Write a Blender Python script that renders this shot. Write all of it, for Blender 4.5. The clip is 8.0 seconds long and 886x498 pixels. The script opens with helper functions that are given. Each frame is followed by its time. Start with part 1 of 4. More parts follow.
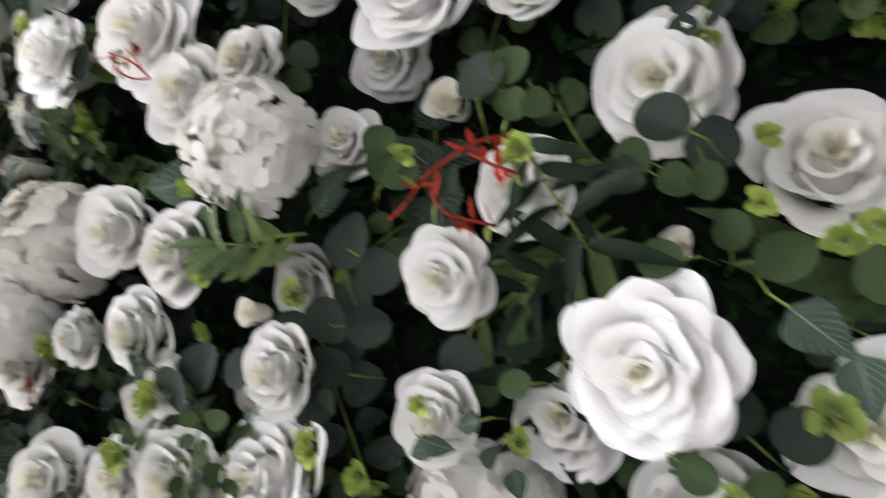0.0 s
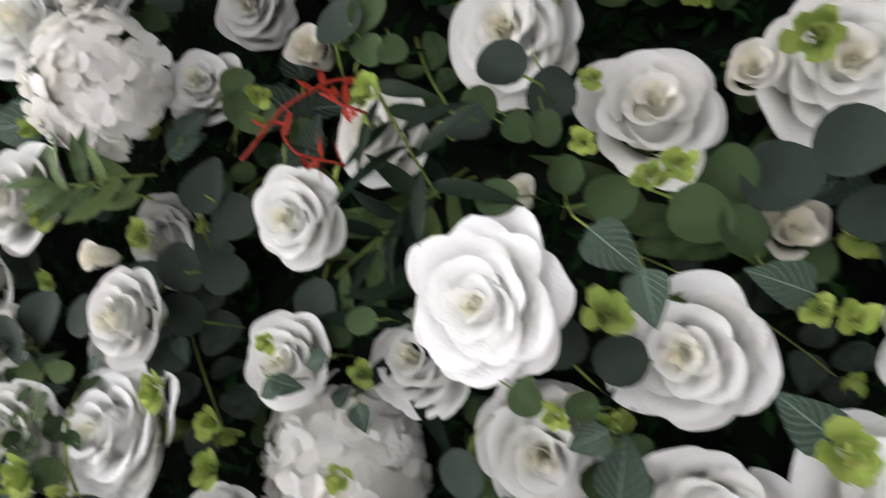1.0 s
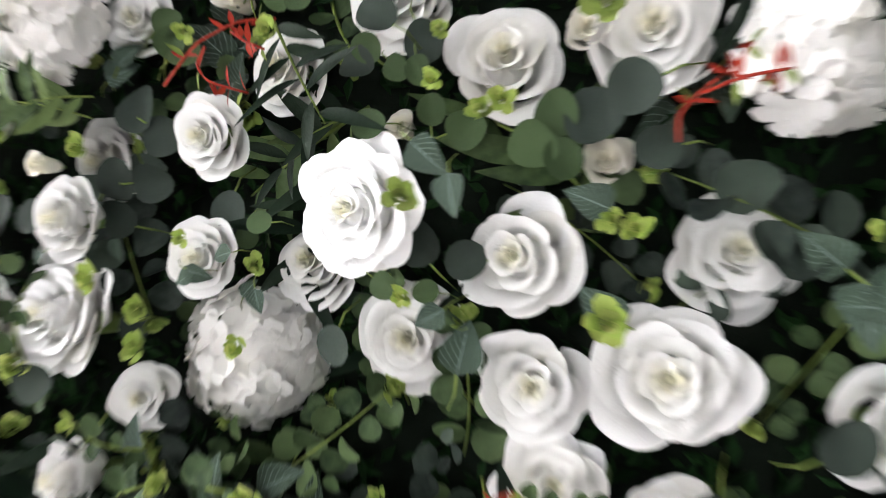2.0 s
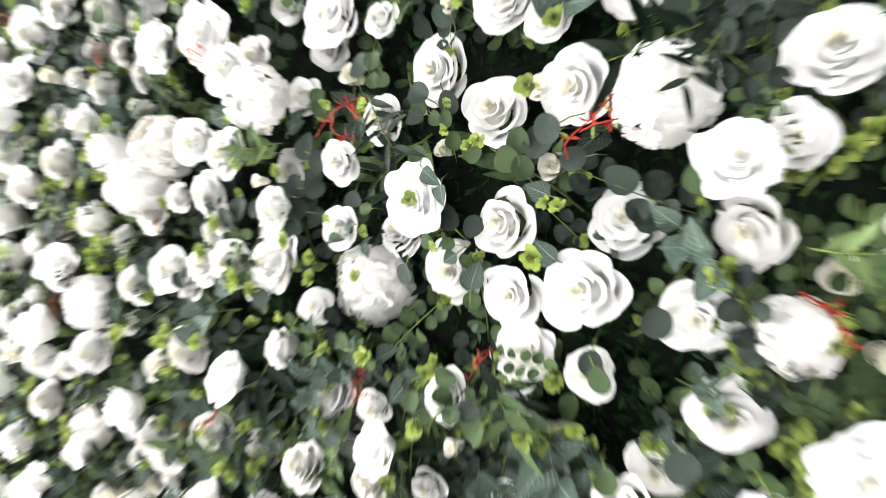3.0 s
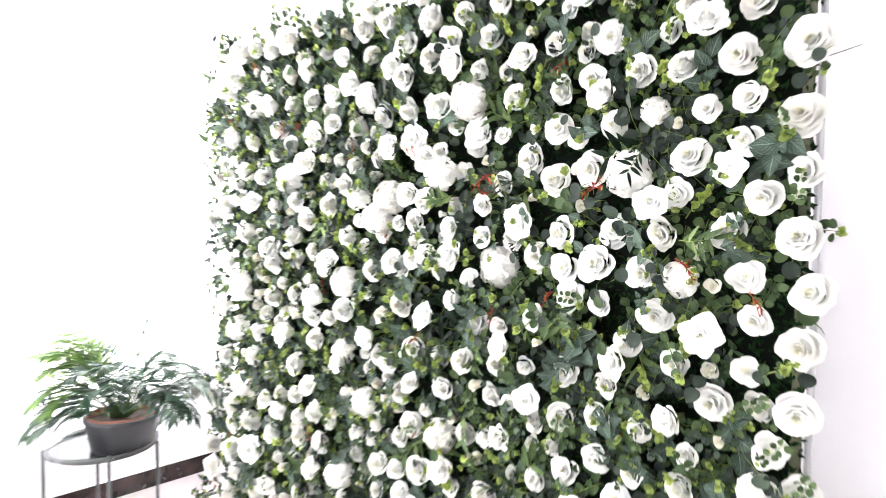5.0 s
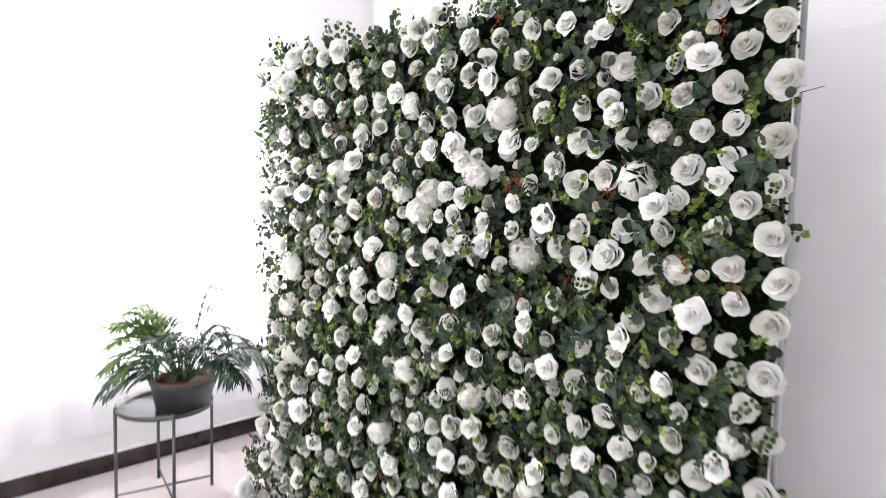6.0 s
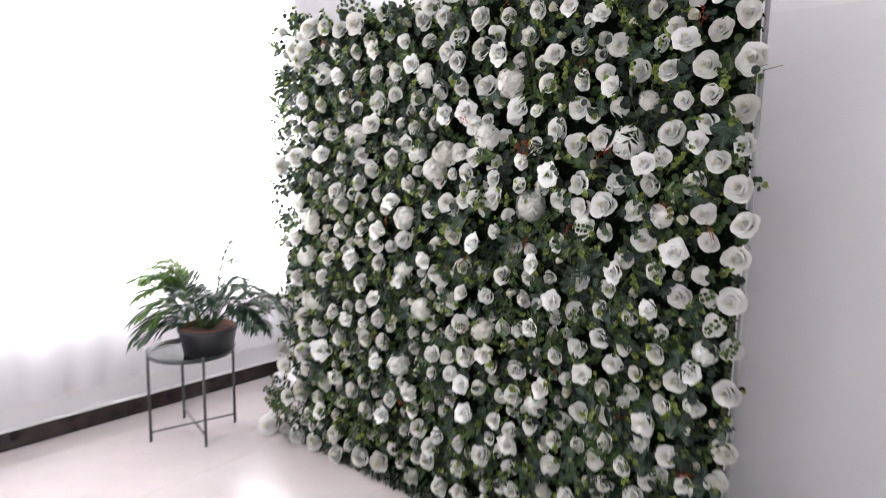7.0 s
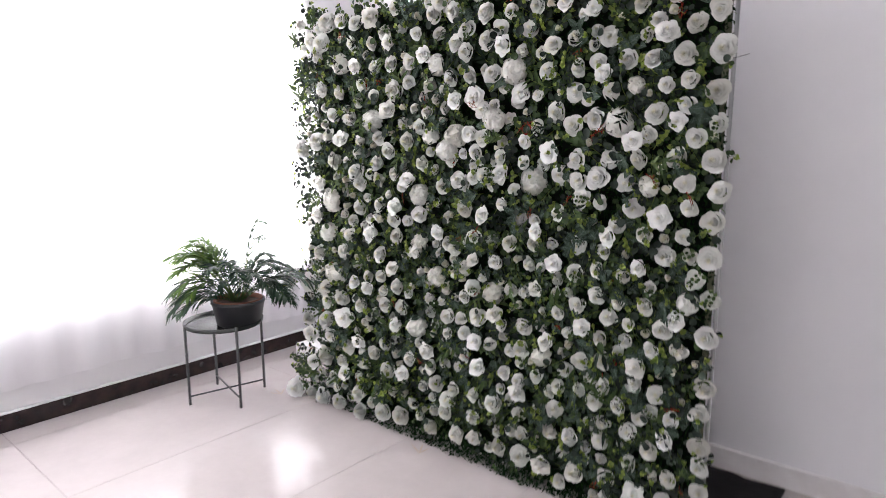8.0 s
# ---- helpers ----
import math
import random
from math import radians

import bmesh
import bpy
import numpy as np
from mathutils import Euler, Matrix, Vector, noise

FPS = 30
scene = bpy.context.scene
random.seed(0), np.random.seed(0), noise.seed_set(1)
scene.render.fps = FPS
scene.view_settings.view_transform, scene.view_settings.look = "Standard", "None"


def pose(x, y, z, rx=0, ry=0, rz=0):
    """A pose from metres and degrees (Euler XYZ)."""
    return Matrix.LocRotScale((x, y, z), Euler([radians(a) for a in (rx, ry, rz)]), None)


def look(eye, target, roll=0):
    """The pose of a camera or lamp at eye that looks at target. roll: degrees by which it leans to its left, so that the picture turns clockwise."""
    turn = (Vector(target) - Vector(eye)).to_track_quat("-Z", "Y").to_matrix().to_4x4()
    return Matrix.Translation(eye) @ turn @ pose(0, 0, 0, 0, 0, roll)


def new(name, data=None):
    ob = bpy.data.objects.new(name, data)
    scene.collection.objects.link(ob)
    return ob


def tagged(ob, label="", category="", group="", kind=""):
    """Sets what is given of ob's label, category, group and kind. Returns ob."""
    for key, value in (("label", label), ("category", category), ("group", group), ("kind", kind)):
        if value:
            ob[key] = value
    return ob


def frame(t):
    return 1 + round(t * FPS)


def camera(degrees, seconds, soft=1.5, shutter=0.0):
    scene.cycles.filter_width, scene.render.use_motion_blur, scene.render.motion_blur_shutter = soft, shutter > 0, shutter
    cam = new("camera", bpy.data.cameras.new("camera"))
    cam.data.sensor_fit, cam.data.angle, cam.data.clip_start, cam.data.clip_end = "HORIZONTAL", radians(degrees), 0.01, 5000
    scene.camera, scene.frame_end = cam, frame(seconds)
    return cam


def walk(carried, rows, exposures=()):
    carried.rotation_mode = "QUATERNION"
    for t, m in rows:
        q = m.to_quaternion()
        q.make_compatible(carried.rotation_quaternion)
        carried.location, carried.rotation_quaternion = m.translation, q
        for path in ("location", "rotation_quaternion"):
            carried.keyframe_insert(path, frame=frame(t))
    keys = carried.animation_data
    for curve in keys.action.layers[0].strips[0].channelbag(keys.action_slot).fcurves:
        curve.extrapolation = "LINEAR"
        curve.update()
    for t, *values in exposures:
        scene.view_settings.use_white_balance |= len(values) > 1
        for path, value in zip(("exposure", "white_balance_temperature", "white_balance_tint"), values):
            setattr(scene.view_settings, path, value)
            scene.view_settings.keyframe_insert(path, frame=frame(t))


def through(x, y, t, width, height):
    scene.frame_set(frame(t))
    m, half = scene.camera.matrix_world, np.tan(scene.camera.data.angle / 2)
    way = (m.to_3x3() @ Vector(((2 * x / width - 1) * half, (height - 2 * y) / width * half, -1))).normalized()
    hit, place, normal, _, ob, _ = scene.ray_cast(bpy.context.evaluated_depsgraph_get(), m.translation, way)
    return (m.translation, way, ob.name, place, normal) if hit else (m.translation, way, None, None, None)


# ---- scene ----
cam = camera(70.9, 8.0, soft=0.85, shutter=1.2)
PATH = [
    (0, (0.464, -0.374, 1.622), (-0.382, 1.435, 1.734), 0.9),
    (0.5, (0.482, -0.37, 1.607), (-0.222, 1.5, 1.697), 0.8),
    (1, (0.5, -0.367, 1.595), (-0.075, 1.546, 1.669), 1.3),
    (1.5, (0.525, -0.378, 1.567), (0.044, 1.563, 1.62), 3.1),
    (1.7, (0.544, -0.389, 1.56), (0.097, 1.56, 1.579), 3.9),
    (3, (0.856, -0.691, 1.592), (-0.148, 1.028, 1.404), 1.1),
    (3.5, (1.017, -0.855, 1.594), (-0.056, 0.819, 1.379), 1.0),
    (4, (1.209, -1.029, 1.599), (0.005, 0.555, 1.386), 0.4),
    (4.5, (1.312, -1.206, 1.591), (0.017, 0.312, 1.446), 0.8),
    (4.7, (1.345, -1.283, 1.585), (0.015, 0.208, 1.489), 0.8),
    (5.8, (1.537, -1.613, 1.62), (0.16, -0.168, 1.485), 0.6),
    (6, (1.56, -1.671, 1.629), (0.184, -0.228, 1.474), 1.4),
    (6.5, (1.579, -1.87, 1.62), (0.283, -0.36, 1.416), 0.9),
    (7, (1.653, -2.046, 1.623), (0.362, -0.543, 1.344), 1.0),
    (7.5, (1.75, -2.179, 1.639), (0.455, -0.69, 1.315), 1.0),
    (8, (1.809, -2.326, 1.632), (0.526, -0.83, 1.289), -0.3),
]
walk(cam, [(t, look(eye, target, roll)) for t, eye, target, roll in PATH],
     exposures=[(0, -0.45, 6500, 8), (1.7, -0.15, 6500, 8), (3.0, 0.95, 6500, 7), (4.7, 1.3, 6500, 8), (5.8, 0.2, 6500, 10), (6.5, -0.12, 6500, 11), (7.0, -0.42, 6500, 11), (8, -0.63, 6500, 12)])

# ---- world and light ----
world = bpy.data.worlds.new("daylight")
scene.world = world
world.use_nodes = True
wn = world.node_tree
sky = wn.nodes.new("ShaderNodeTexSky")
sky.sky_type, sky.sun_disc = "NISHITA", False
sky.sun_elevation, sky.sun_rotation = radians(50), radians(250)
wn.links.new(sky.outputs[0], wn.nodes["Background"].inputs[0])
wn.nodes["Background"].inputs[1].default_value = 0.15


def window_light(name, m, sx, sy, watts, colour):
    data = bpy.data.lights.new(name, "AREA")
    data.shape, data.size, data.size_y, data.energy, data.color = "RECTANGLE", sx, sy, watts, colour
    ob = new(name, data)
    ob.matrix_world = m
    return ob


# daylight in the opening of the long side window, and fill from an added, unseen window at the far end of the room
window_light("daylight_side_window", pose(-2.47, -1.62, 1.86, 0, -90, 0), 2.25, 4.7, 620, (1.0, 0.985, 0.995))
window_light("daylight_end_window", pose(1.2, -5.97, 1.6, 90, 0, 0), 3.6, 1.7, 85, (1.0, 0.985, 0.995))


# ---- materials ----
def material(name, colour, rough=0.6, metal=0.0, spec=0.5):
    m = bpy.data.materials.new(name)
    m.use_nodes = True
    b = m.node_tree.nodes["Principled BSDF"]
    b.inputs["Base Color"].default_value = (*colour, 1)
    b.inputs["Roughness"].default_value = rough
    b.inputs["Metallic"].default_value = metal
    b.inputs["Specular IOR Level"].default_value = spec
    return m


def node(m, kind, **settings):
    n = m.node_tree.nodes.new(kind)
    for key, value in settings.items():
        if key in n.inputs:
            n.inputs[key].default_value = value
    return n


def link(m, a, b):
    m.node_tree.links.new(a, b)


def ramp(m, fac, stops):
    n = m.node_tree.nodes.new("ShaderNodeValToRGB")
    n.color_ramp.elements[0].position, n.color_ramp.elements[0].color = stops[0][0], (*stops[0][1], 1)
    n.color_ramp.elements[1].position, n.color_ramp.elements[1].color = stops[-1][0], (*stops[-1][1], 1)
    for p, c in stops[1:-1]:
        e = n.color_ramp.elements.new(p)
        e.color = (*c, 1)
    link(m, fac, n.inputs[0])
    return n.outputs[0]


def mix(m, fac, a, b, blend="MIX"):
    n = m.node_tree.nodes.new("ShaderNodeMix")
    n.data_type, n.blend_type = "RGBA", blend
    for value, socket in ((fac, n.inputs[0]), (a, n.inputs[6]), (b, n.inputs[7])):
        if isinstance(value, (int, float)):
            socket.default_value = value
        elif isinstance(value, tuple):
            socket.default_value = (*value, 1)
        else:
            link(m, value, socket)
    return n.outputs[2]


def noise_of(m, scale, detail=3.0, coord="Object", rough=0.55):
    tc = m.node_tree.nodes.new("ShaderNodeTexCoord")
    n = node(m, "ShaderNodeTexNoise", Scale=scale, Detail=detail, Roughness=rough)
    link(m, tc.outputs[coord], n.inputs["Vector"])
    return n.outputs["Fac"]


def bump(m, height, strength, distance):
    n = node(m, "ShaderNodeBump", Strength=strength, Distance=distance)
    link(m, height, n.inputs["Height"])
    link(m, n.outputs[0], m.node_tree.nodes["Principled BSDF"].inputs["Normal"])


def paint_colour(m, socket):
    link(m, socket, m.node_tree.nodes["Principled BSDF"].inputs["Base Color"])


def translucent(m, amount, colour):
    """Thin cloth or leaf: part of the light goes through."""
    t = m.node_tree
    b, out = t.nodes["Principled BSDF"], t.nodes["Material Output"]
    tr = t.nodes.new("ShaderNodeBsdfTranslucent")
    if isinstance(colour, tuple):
        tr.inputs[0].default_value = (*colour, 1)
    else:
        link(m, colour, tr.inputs[0])
    mx = t.nodes.new("ShaderNodeMixShader")
    mx.inputs[0].default_value = amount
    link(m, b.outputs[0], mx.inputs[1])
    link(m, tr.outputs[0], mx.inputs[2])
    link(m, mx.outputs[0], out.inputs[0])


def petal_material(name, outer, heart, heart_radius, spread=0.04):
    """Cloth petals, dyed creamier towards the flower's axis."""
    m = material(name, outer, 0.75, 0, 0.2)
    t = m.node_tree
    tc = t.nodes.new("ShaderNodeTexCoord")
    sep = t.nodes.new("ShaderNodeSeparateXYZ")
    link(m, tc.outputs["Object"], sep.inputs[0])
    com = t.nodes.new("ShaderNodeCombineXYZ")
    link(m, sep.outputs[0], com.inputs[0])
    link(m, sep.outputs[1], com.inputs[1])
    length = t.nodes.new("ShaderNodeVectorMath")
    length.operation = "LENGTH"
    link(m, com.outputs[0], length.inputs[0])
    mottled = noise_of(m, 7.0, 2.0)
    add = t.nodes.new("ShaderNodeMath")
    add.operation = "MULTIPLY_ADD"
    link(m, mottled, add.inputs[0])
    add.inputs[1].default_value = 0.16
    link(m, length.outputs["Value"], add.inputs[2])
    dyed = ramp(m, add.outputs[0], ((heart_radius * 0.45, heart), (heart_radius * 1.9, outer)))
    info = t.nodes.new("ShaderNodeObjectInfo")
    tone = ramp(m, info.outputs["Random"], ((0.0, (0.85, 0.835, 0.80)), (0.35, (0.94, 0.935, 0.925)), (1.0, (1.0, 1.0, 1.0))))
    colour = mix(m, 1.0, dyed, tone, "MULTIPLY")
    paint_colour(m, colour)
    weave = noise_of(m, 60.0, 4.0)
    bump(m, weave, 0.25, 0.02)
    translucent(m, 0.3, mix(m, 1.0, colour, (1.0, 0.98, 0.87), "MULTIPLY"))
    return m


def leaf_material(name, dark, light, rough=0.55, vein=None, through=0.12):
    m = material(name, dark, rough, 0, 0.12)
    geo = m.node_tree.nodes.new("ShaderNodeNewGeometry")
    info = m.node_tree.nodes.new("ShaderNodeObjectInfo")
    island = ramp(m, geo.outputs["Random Per Island"], ((0.0, dark), (0.7, tuple(0.7 * a + 0.3 * b for a, b in zip(dark, light))), (1.0, light)))
    tone = ramp(m, info.outputs["Random"], ((0.0, (0.72, 0.74, 0.74)), (1.0, (1.15, 1.12, 1.08))))
    colour = mix(m, 1.0, island, tone, "MULTIPLY")
    blotch = noise_of(m, 90.0, 3.0)
    colour = mix(m, ramp(m, blotch, ((0.35, (0, 0, 0)), (0.75, (0.35, 0.35, 0.35)))), colour, light)
    if vein:
        t = m.node_tree

        def calc(op, a, b=0.0):
            q = t.nodes.new("ShaderNodeMath")
            q.operation = op
            for value, socket in ((a, q.inputs[0]), (b, q.inputs[1])):
                if isinstance(value, (int, float)):
                    socket.default_value = value
                else:
                    link(m, value, socket)
            return q.outputs[0]
        tc = t.nodes.new("ShaderNodeTexCoord")
        sep = t.nodes.new("ShaderNodeSeparateXYZ")
        link(m, tc.outputs["UV"], sep.inputs[0])
        aside = calc("ABSOLUTE", calc("SUBTRACT", sep.outputs[0], 0.5))
        wander = calc("MULTIPLY", noise_of(m, 260.0, 2.0), 0.10)
        rib = calc("ABSOLUTE", calc("SINE", calc("MULTIPLY", calc("ADD", calc("SUBTRACT", sep.outputs[1], calc("MULTIPLY", aside, 0.8)), wander), 22.0)))
        lines = calc("MAXIMUM", calc("LESS_THAN", rib, 0.13), calc("LESS_THAN", aside, 0.018))
        colour = mix(m, calc("MULTIPLY", lines, 0.55), colour, vein)
    paint_colour(m, colour)
    bump(m, noise_of(m, 220.0, 2.0), 0.2, 0.002)
    translucent(m, through, colour)
    return m


M_ROSE = petal_material("cream_rose_cloth", (0.775, 0.78, 0.778), (0.80, 0.775, 0.585), 0.11)
M_OPEN = petal_material("white_rose_cloth", (0.95, 0.957, 0.975), (0.87, 0.84, 0.60), 0.08)
M_HYDRANGEA = petal_material("hydrangea_cloth", (0.84, 0.84, 0.83), (0.82, 0.815, 0.76), 0.10)
M_BUD = petal_material("rosebud_cloth", (0.80, 0.79, 0.74), (0.77, 0.74, 0.60), 0.2)
M_CALYX = leaf_material("calyx_green", (0.10, 0.16, 0.05), (0.20, 0.28, 0.08))
M_ROUND = leaf_material("eucalyptus_grey_green", (0.0083, 0.0120, 0.0112), (0.0640, 0.0880, 0.0672), 0.6)
M_FRESH = leaf_material("eucalyptus_fresh_green", (0.012, 0.027, 0.011), (0.10, 0.15, 0.062), 0.6)
M_VEINED = leaf_material("frosted_leaf", (0.014, 0.026, 0.017), (0.088, 0.130, 0.095), 0.65, (0.24, 0.31, 0.28))
M_WILLOW = leaf_material("willow_leaf", (0.022, 0.046, 0.016), (0.125, 0.180, 0.065), 0.5)
M_FROST = leaf_material("frosted_small_leaf", (0.012, 0.021, 0.015), (0.15, 0.20, 0.155), 0.5, None, 0.15)
M_DEEP = leaf_material("deep_green_leaf", (0.0044, 0.0107, 0.0063), (0.0122, 0.0244, 0.0122), 0.45)
M_LIME = leaf_material("lime_tip", (0.22, 0.33, 0.06), (0.46, 0.50, 0.17), 0.6, None, 0.2)
M_STEM = leaf_material("lime_stem", (0.09, 0.14, 0.03), (0.24, 0.29, 0.07), 0.6)
M_RED = leaf_material("red_twig", (0.20, 0.014, 0.010), (0.38, 0.055, 0.025), 0.5)
# mat and backing: shade of the gaps between flowers is put into their colour
M_MAT = leaf_material("mat_leaf_shaded", (0.004, 0.012, 0.004), (0.014, 0.042, 0.012), 0.7)
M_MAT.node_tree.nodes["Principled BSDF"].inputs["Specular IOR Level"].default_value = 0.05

M_BACK = material("backing_cloth_shaded", (0.005, 0.008, 0.005), 0.9, 0, 0.1)
bump(M_BACK, noise_of(M_BACK, 300.0), 0.4, 0.002)
M_HEM = material("backing_hem", (0.10, 0.11, 0.07), 0.85, 0, 0.1)
paint_colour(M_HEM, ramp(M_HEM, noise_of(M_HEM, 25.0), ((0.3, (0.07, 0.08, 0.05)), (0.8, (0.15, 0.15, 0.10)))))

M_WALL = material("painted_plaster", (0.78, 0.77, 0.79), 0.7, 0, 0.3)
paint_colour(M_WALL, ramp(M_WALL, noise_of(M_WALL, 1.7, 5.0), ((0.3, (0.80, 0.79, 0.81)), (0.7, (0.86, 0.85, 0.865)))))
bump(M_WALL, noise_of(M_WALL, 45.0, 6.0), 0.12, 0.004)
M_GREY_WALL = material("pale_grey_plaster", (0.6, 0.59, 0.61), 0.6, 0, 0.3)
paint_colour(M_GREY_WALL, ramp(M_GREY_WALL, noise_of(M_GREY_WALL, 1.3, 6.0), ((0.3, (0.77, 0.76, 0.785)), (0.7, (0.83, 0.82, 0.84)))))
bump(M_GREY_WALL, noise_of(M_GREY_WALL, 35.0, 6.0), 0.12, 0.004)
M_CEILING = material("ceiling_paint", (0.80, 0.80, 0.80), 0.85, 0, 0.2)
bump(M_CEILING, noise_of(M_CEILING, 40.0), 0.1, 0.003)
M_SKIRT = material("dark_skirting_tile", (0.022, 0.012, 0.012), 0.22, 0, 0.5)
paint_colour(M_SKIRT, ramp(M_SKIRT, noise_of(M_SKIRT, 14.0, 6.0), ((0.3, (0.014, 0.008, 0.009)), (0.8, (0.045, 0.026, 0.024)))))
M_PALE_SKIRT = material("pale_skirting", (0.72, 0.70, 0.70), 0.45)
paint_colour(M_PALE_SKIRT, ramp(M_PALE_SKIRT, noise_of(M_PALE_SKIRT, 9.0, 6.0), ((0.3, (0.64, 0.61, 0.61)), (0.7, (0.76, 0.74, 0.74)))))
M_TILE = material("polished_floor_tile", (0.66, 0.60, 0.59), 0.10, 0, 0.28)
paint_colour(M_TILE, ramp(M_TILE, noise_of(M_TILE, 2.2, 8.0, "Object", 0.7), ((0.25, (0.47, 0.425, 0.42)), (0.75, (0.55, 0.505, 0.50)))))
M_TILE.node_tree.nodes["Principled BSDF"].inputs["Coat Weight"].default_value = 0.1
M_TILE.node_tree.nodes["Principled BSDF"].inputs["Coat Roughness"].default_value = 0.04
link(M_TILE, ramp(M_TILE, noise_of(M_TILE, 6.0, 6.0), ((0.35, (0.07, 0.07, 0.07)), (0.8, (0.22, 0.22, 0.22)))), M_TILE.node_tree.nodes["Principled BSDF"].inputs["Roughness"])
M_GROUT = material("grout", (0.34, 0.30, 0.29), 0.7)
M_CURTAIN = material("sheer_curtain", (0.84, 0.835, 0.85), 0.8, 0, 0.1)
bump(M_CURTAIN, noise_of(M_CURTAIN, 400.0), 0.15, 0.001)
translucent(M_CURTAIN, 0.62, (0.90, 0.89, 0.91))
M_FRAME = material("window_frame_white", (0.75, 0.75, 0.75), 0.4)
M_GLASS = material("window_glass", (1, 1, 1), 0.0)
M_GLASS.node_tree.nodes["Principled BSDF"].inputs["Transmission Weight"].default_value = 1.0
M_METAL = material("dark_grey_metal", (0.055, 0.058, 0.060), 0.42, 0.3)
paint_colour(M_METAL, ramp(M_METAL, noise_of(M_METAL, 60.0), ((0.3, (0.045, 0.048, 0.05)), (0.8, (0.085, 0.088, 0.09)))))
M_TRAY = material("tray_enamel", (0.06, 0.065, 0.065), 0.2, 0.2)
M_POT = material("charcoal_pot", (0.035, 0.036, 0.040), 0.5)
bump(M_POT, noise_of(M_POT, 80.0), 0.15, 0.002)
M_CLAY = material("clay_rim", (0.20, 0.075, 0.045), 0.8)
M_SOIL = material("soil", (0.06, 0.035, 0.022), 0.95)
bump(M_SOIL, noise_of(M_SOIL, 120.0), 0.9, 0.01)
# one palm in two greens: window light and shade are painted into the fronds
M_PALM_LIT = leaf_material("palm_lit", (0.05, 0.11, 0.03), (0.18, 0.29, 0.06), 0.4, None, 0.35)
M_PALM_SHADED = leaf_material("palm_shaded", (0.020, 0.045, 0.030), (0.055, 0.10, 0.055), 0.35, None, 0.2)
M_PALMSTEM = leaf_material("palm_stalk", (0.06, 0.10, 0.03), (0.12, 0.17, 0.05))
M_WHITEBOX = material("white_plinth", (0.78, 0.76, 0.77), 0.6)
bump(M_WHITEBOX, noise_of(M_WHITEBOX, 30.0), 0.2, 0.004)
M_BLACK = material("black_cloth", (0.012, 0.011, 0.012), 0.85, 0, 0.2)
bump(M_BLACK, noise_of(M_BLACK, 40.0), 0.6, 0.01)
M_DRY = material("dried_leaf", (0.46, 0.38, 0.32), 0.8)
M_PIPE = material("steel_pipe", (0.42, 0.42, 0.43), 0.45, 0.4)


# ---- mesh helpers ----
def mesh_of(name, verts, faces, mats, face_mats=None, smooth=True):
    me = bpy.data.meshes.new(name)
    me.from_pydata(verts, [], faces)
    for m in mats:
        me.materials.append(m)
    if face_mats is not None:
        me.polygons.foreach_set("material_index", face_mats)
    me.polygons.foreach_set("use_smooth", [smooth] * len(faces))
    me.update()
    return me


def from_bm(name, bm, mats, smooth=False):
    me = bpy.data.meshes.new(name)
    bmesh.ops.recalc_face_normals(bm, faces=bm.faces)
    bm.to_mesh(me)
    bm.free()
    for m in mats:
        me.materials.append(m)
    me.polygons.foreach_set("use_smooth", [smooth] * len(me.polygons))
    return me


def part(name, data, parent, m=None, label=""):
    ob = new(name, data)
    ob.parent = parent
    if m is not None:
        ob.matrix_local = m
    if label:
        ob["label"] = label
    return ob


def box_bm(bm, x0, x1, y0, y1, z0, z1, bevel=0.0):
    made = bmesh.ops.create_cube(bm, size=1.0, matrix=Matrix.Translation(((x0 + x1) / 2, (y0 + y1) / 2, (z0 + z1) / 2)) @ Matrix.Diagonal((x1 - x0, y1 - y0, z1 - z0, 1)))
    if bevel:
        edges = {e for v in made["verts"] for e in v.link_edges}
        bmesh.ops.bevel(bm, geom=list(edges), offset=bevel, segments=2, affect="EDGES", profile=0.5)


def box(name, x0, x1, y0, y1, z0, z1, mat, bevel=0.0, parent=None):
    bm = bmesh.new()
    box_bm(bm, x0, x1, y0, y1, z0, z1, bevel)
    ob = new(name, from_bm(name, bm, [mat]))
    if parent is not None:
        ob.parent = parent
    return ob


def tube(points, radius, sides=6, taper=1.0):
    """Verts and faces of a round bar along the points."""
    pts = [Vector(p) for p in points]
    verts, faces = [], []
    for i, p in enumerate(pts):
        d = (pts[min(i + 1, len(pts) - 1)] - pts[max(i - 1, 0)]).normalized()
        a = d.orthogonal().normalized()
        b = d.cross(a)
        r = radius * (1 + (taper - 1) * i / max(1, len(pts) - 1))
        verts += [p + r * (math.cos(2 * math.pi * k / sides) * a + math.sin(2 * math.pi * k / sides) * b) for k in range(sides)]
    for i in range(len(pts) - 1):
        for k in range(sides):
            faces.append((i * sides + k, i * sides + (k + 1) % sides, (i + 1) * sides + (k + 1) % sides, (i + 1) * sides + k))
    faces.append(tuple(range(sides))[::-1])
    faces.append(tuple((len(pts) - 1) * sides + k for k in range(sides)))
    return verts, faces


def lathe(profile, sides=40):
    verts, faces = [], []
    for r, z in profile:
        verts += [(max(r, 0.0004) * math.cos(2 * math.pi * k / sides), max(r, 0.0004) * math.sin(2 * math.pi * k / sides), z) for k in range(sides)]
    for i in range(len(profile) - 1):
        for k in range(sides):
            faces.append((i * sides + k, i * sides + (k + 1) % sides, (i + 1) * sides + (k + 1) % sides, (i + 1) * sides + k))
    return verts, faces


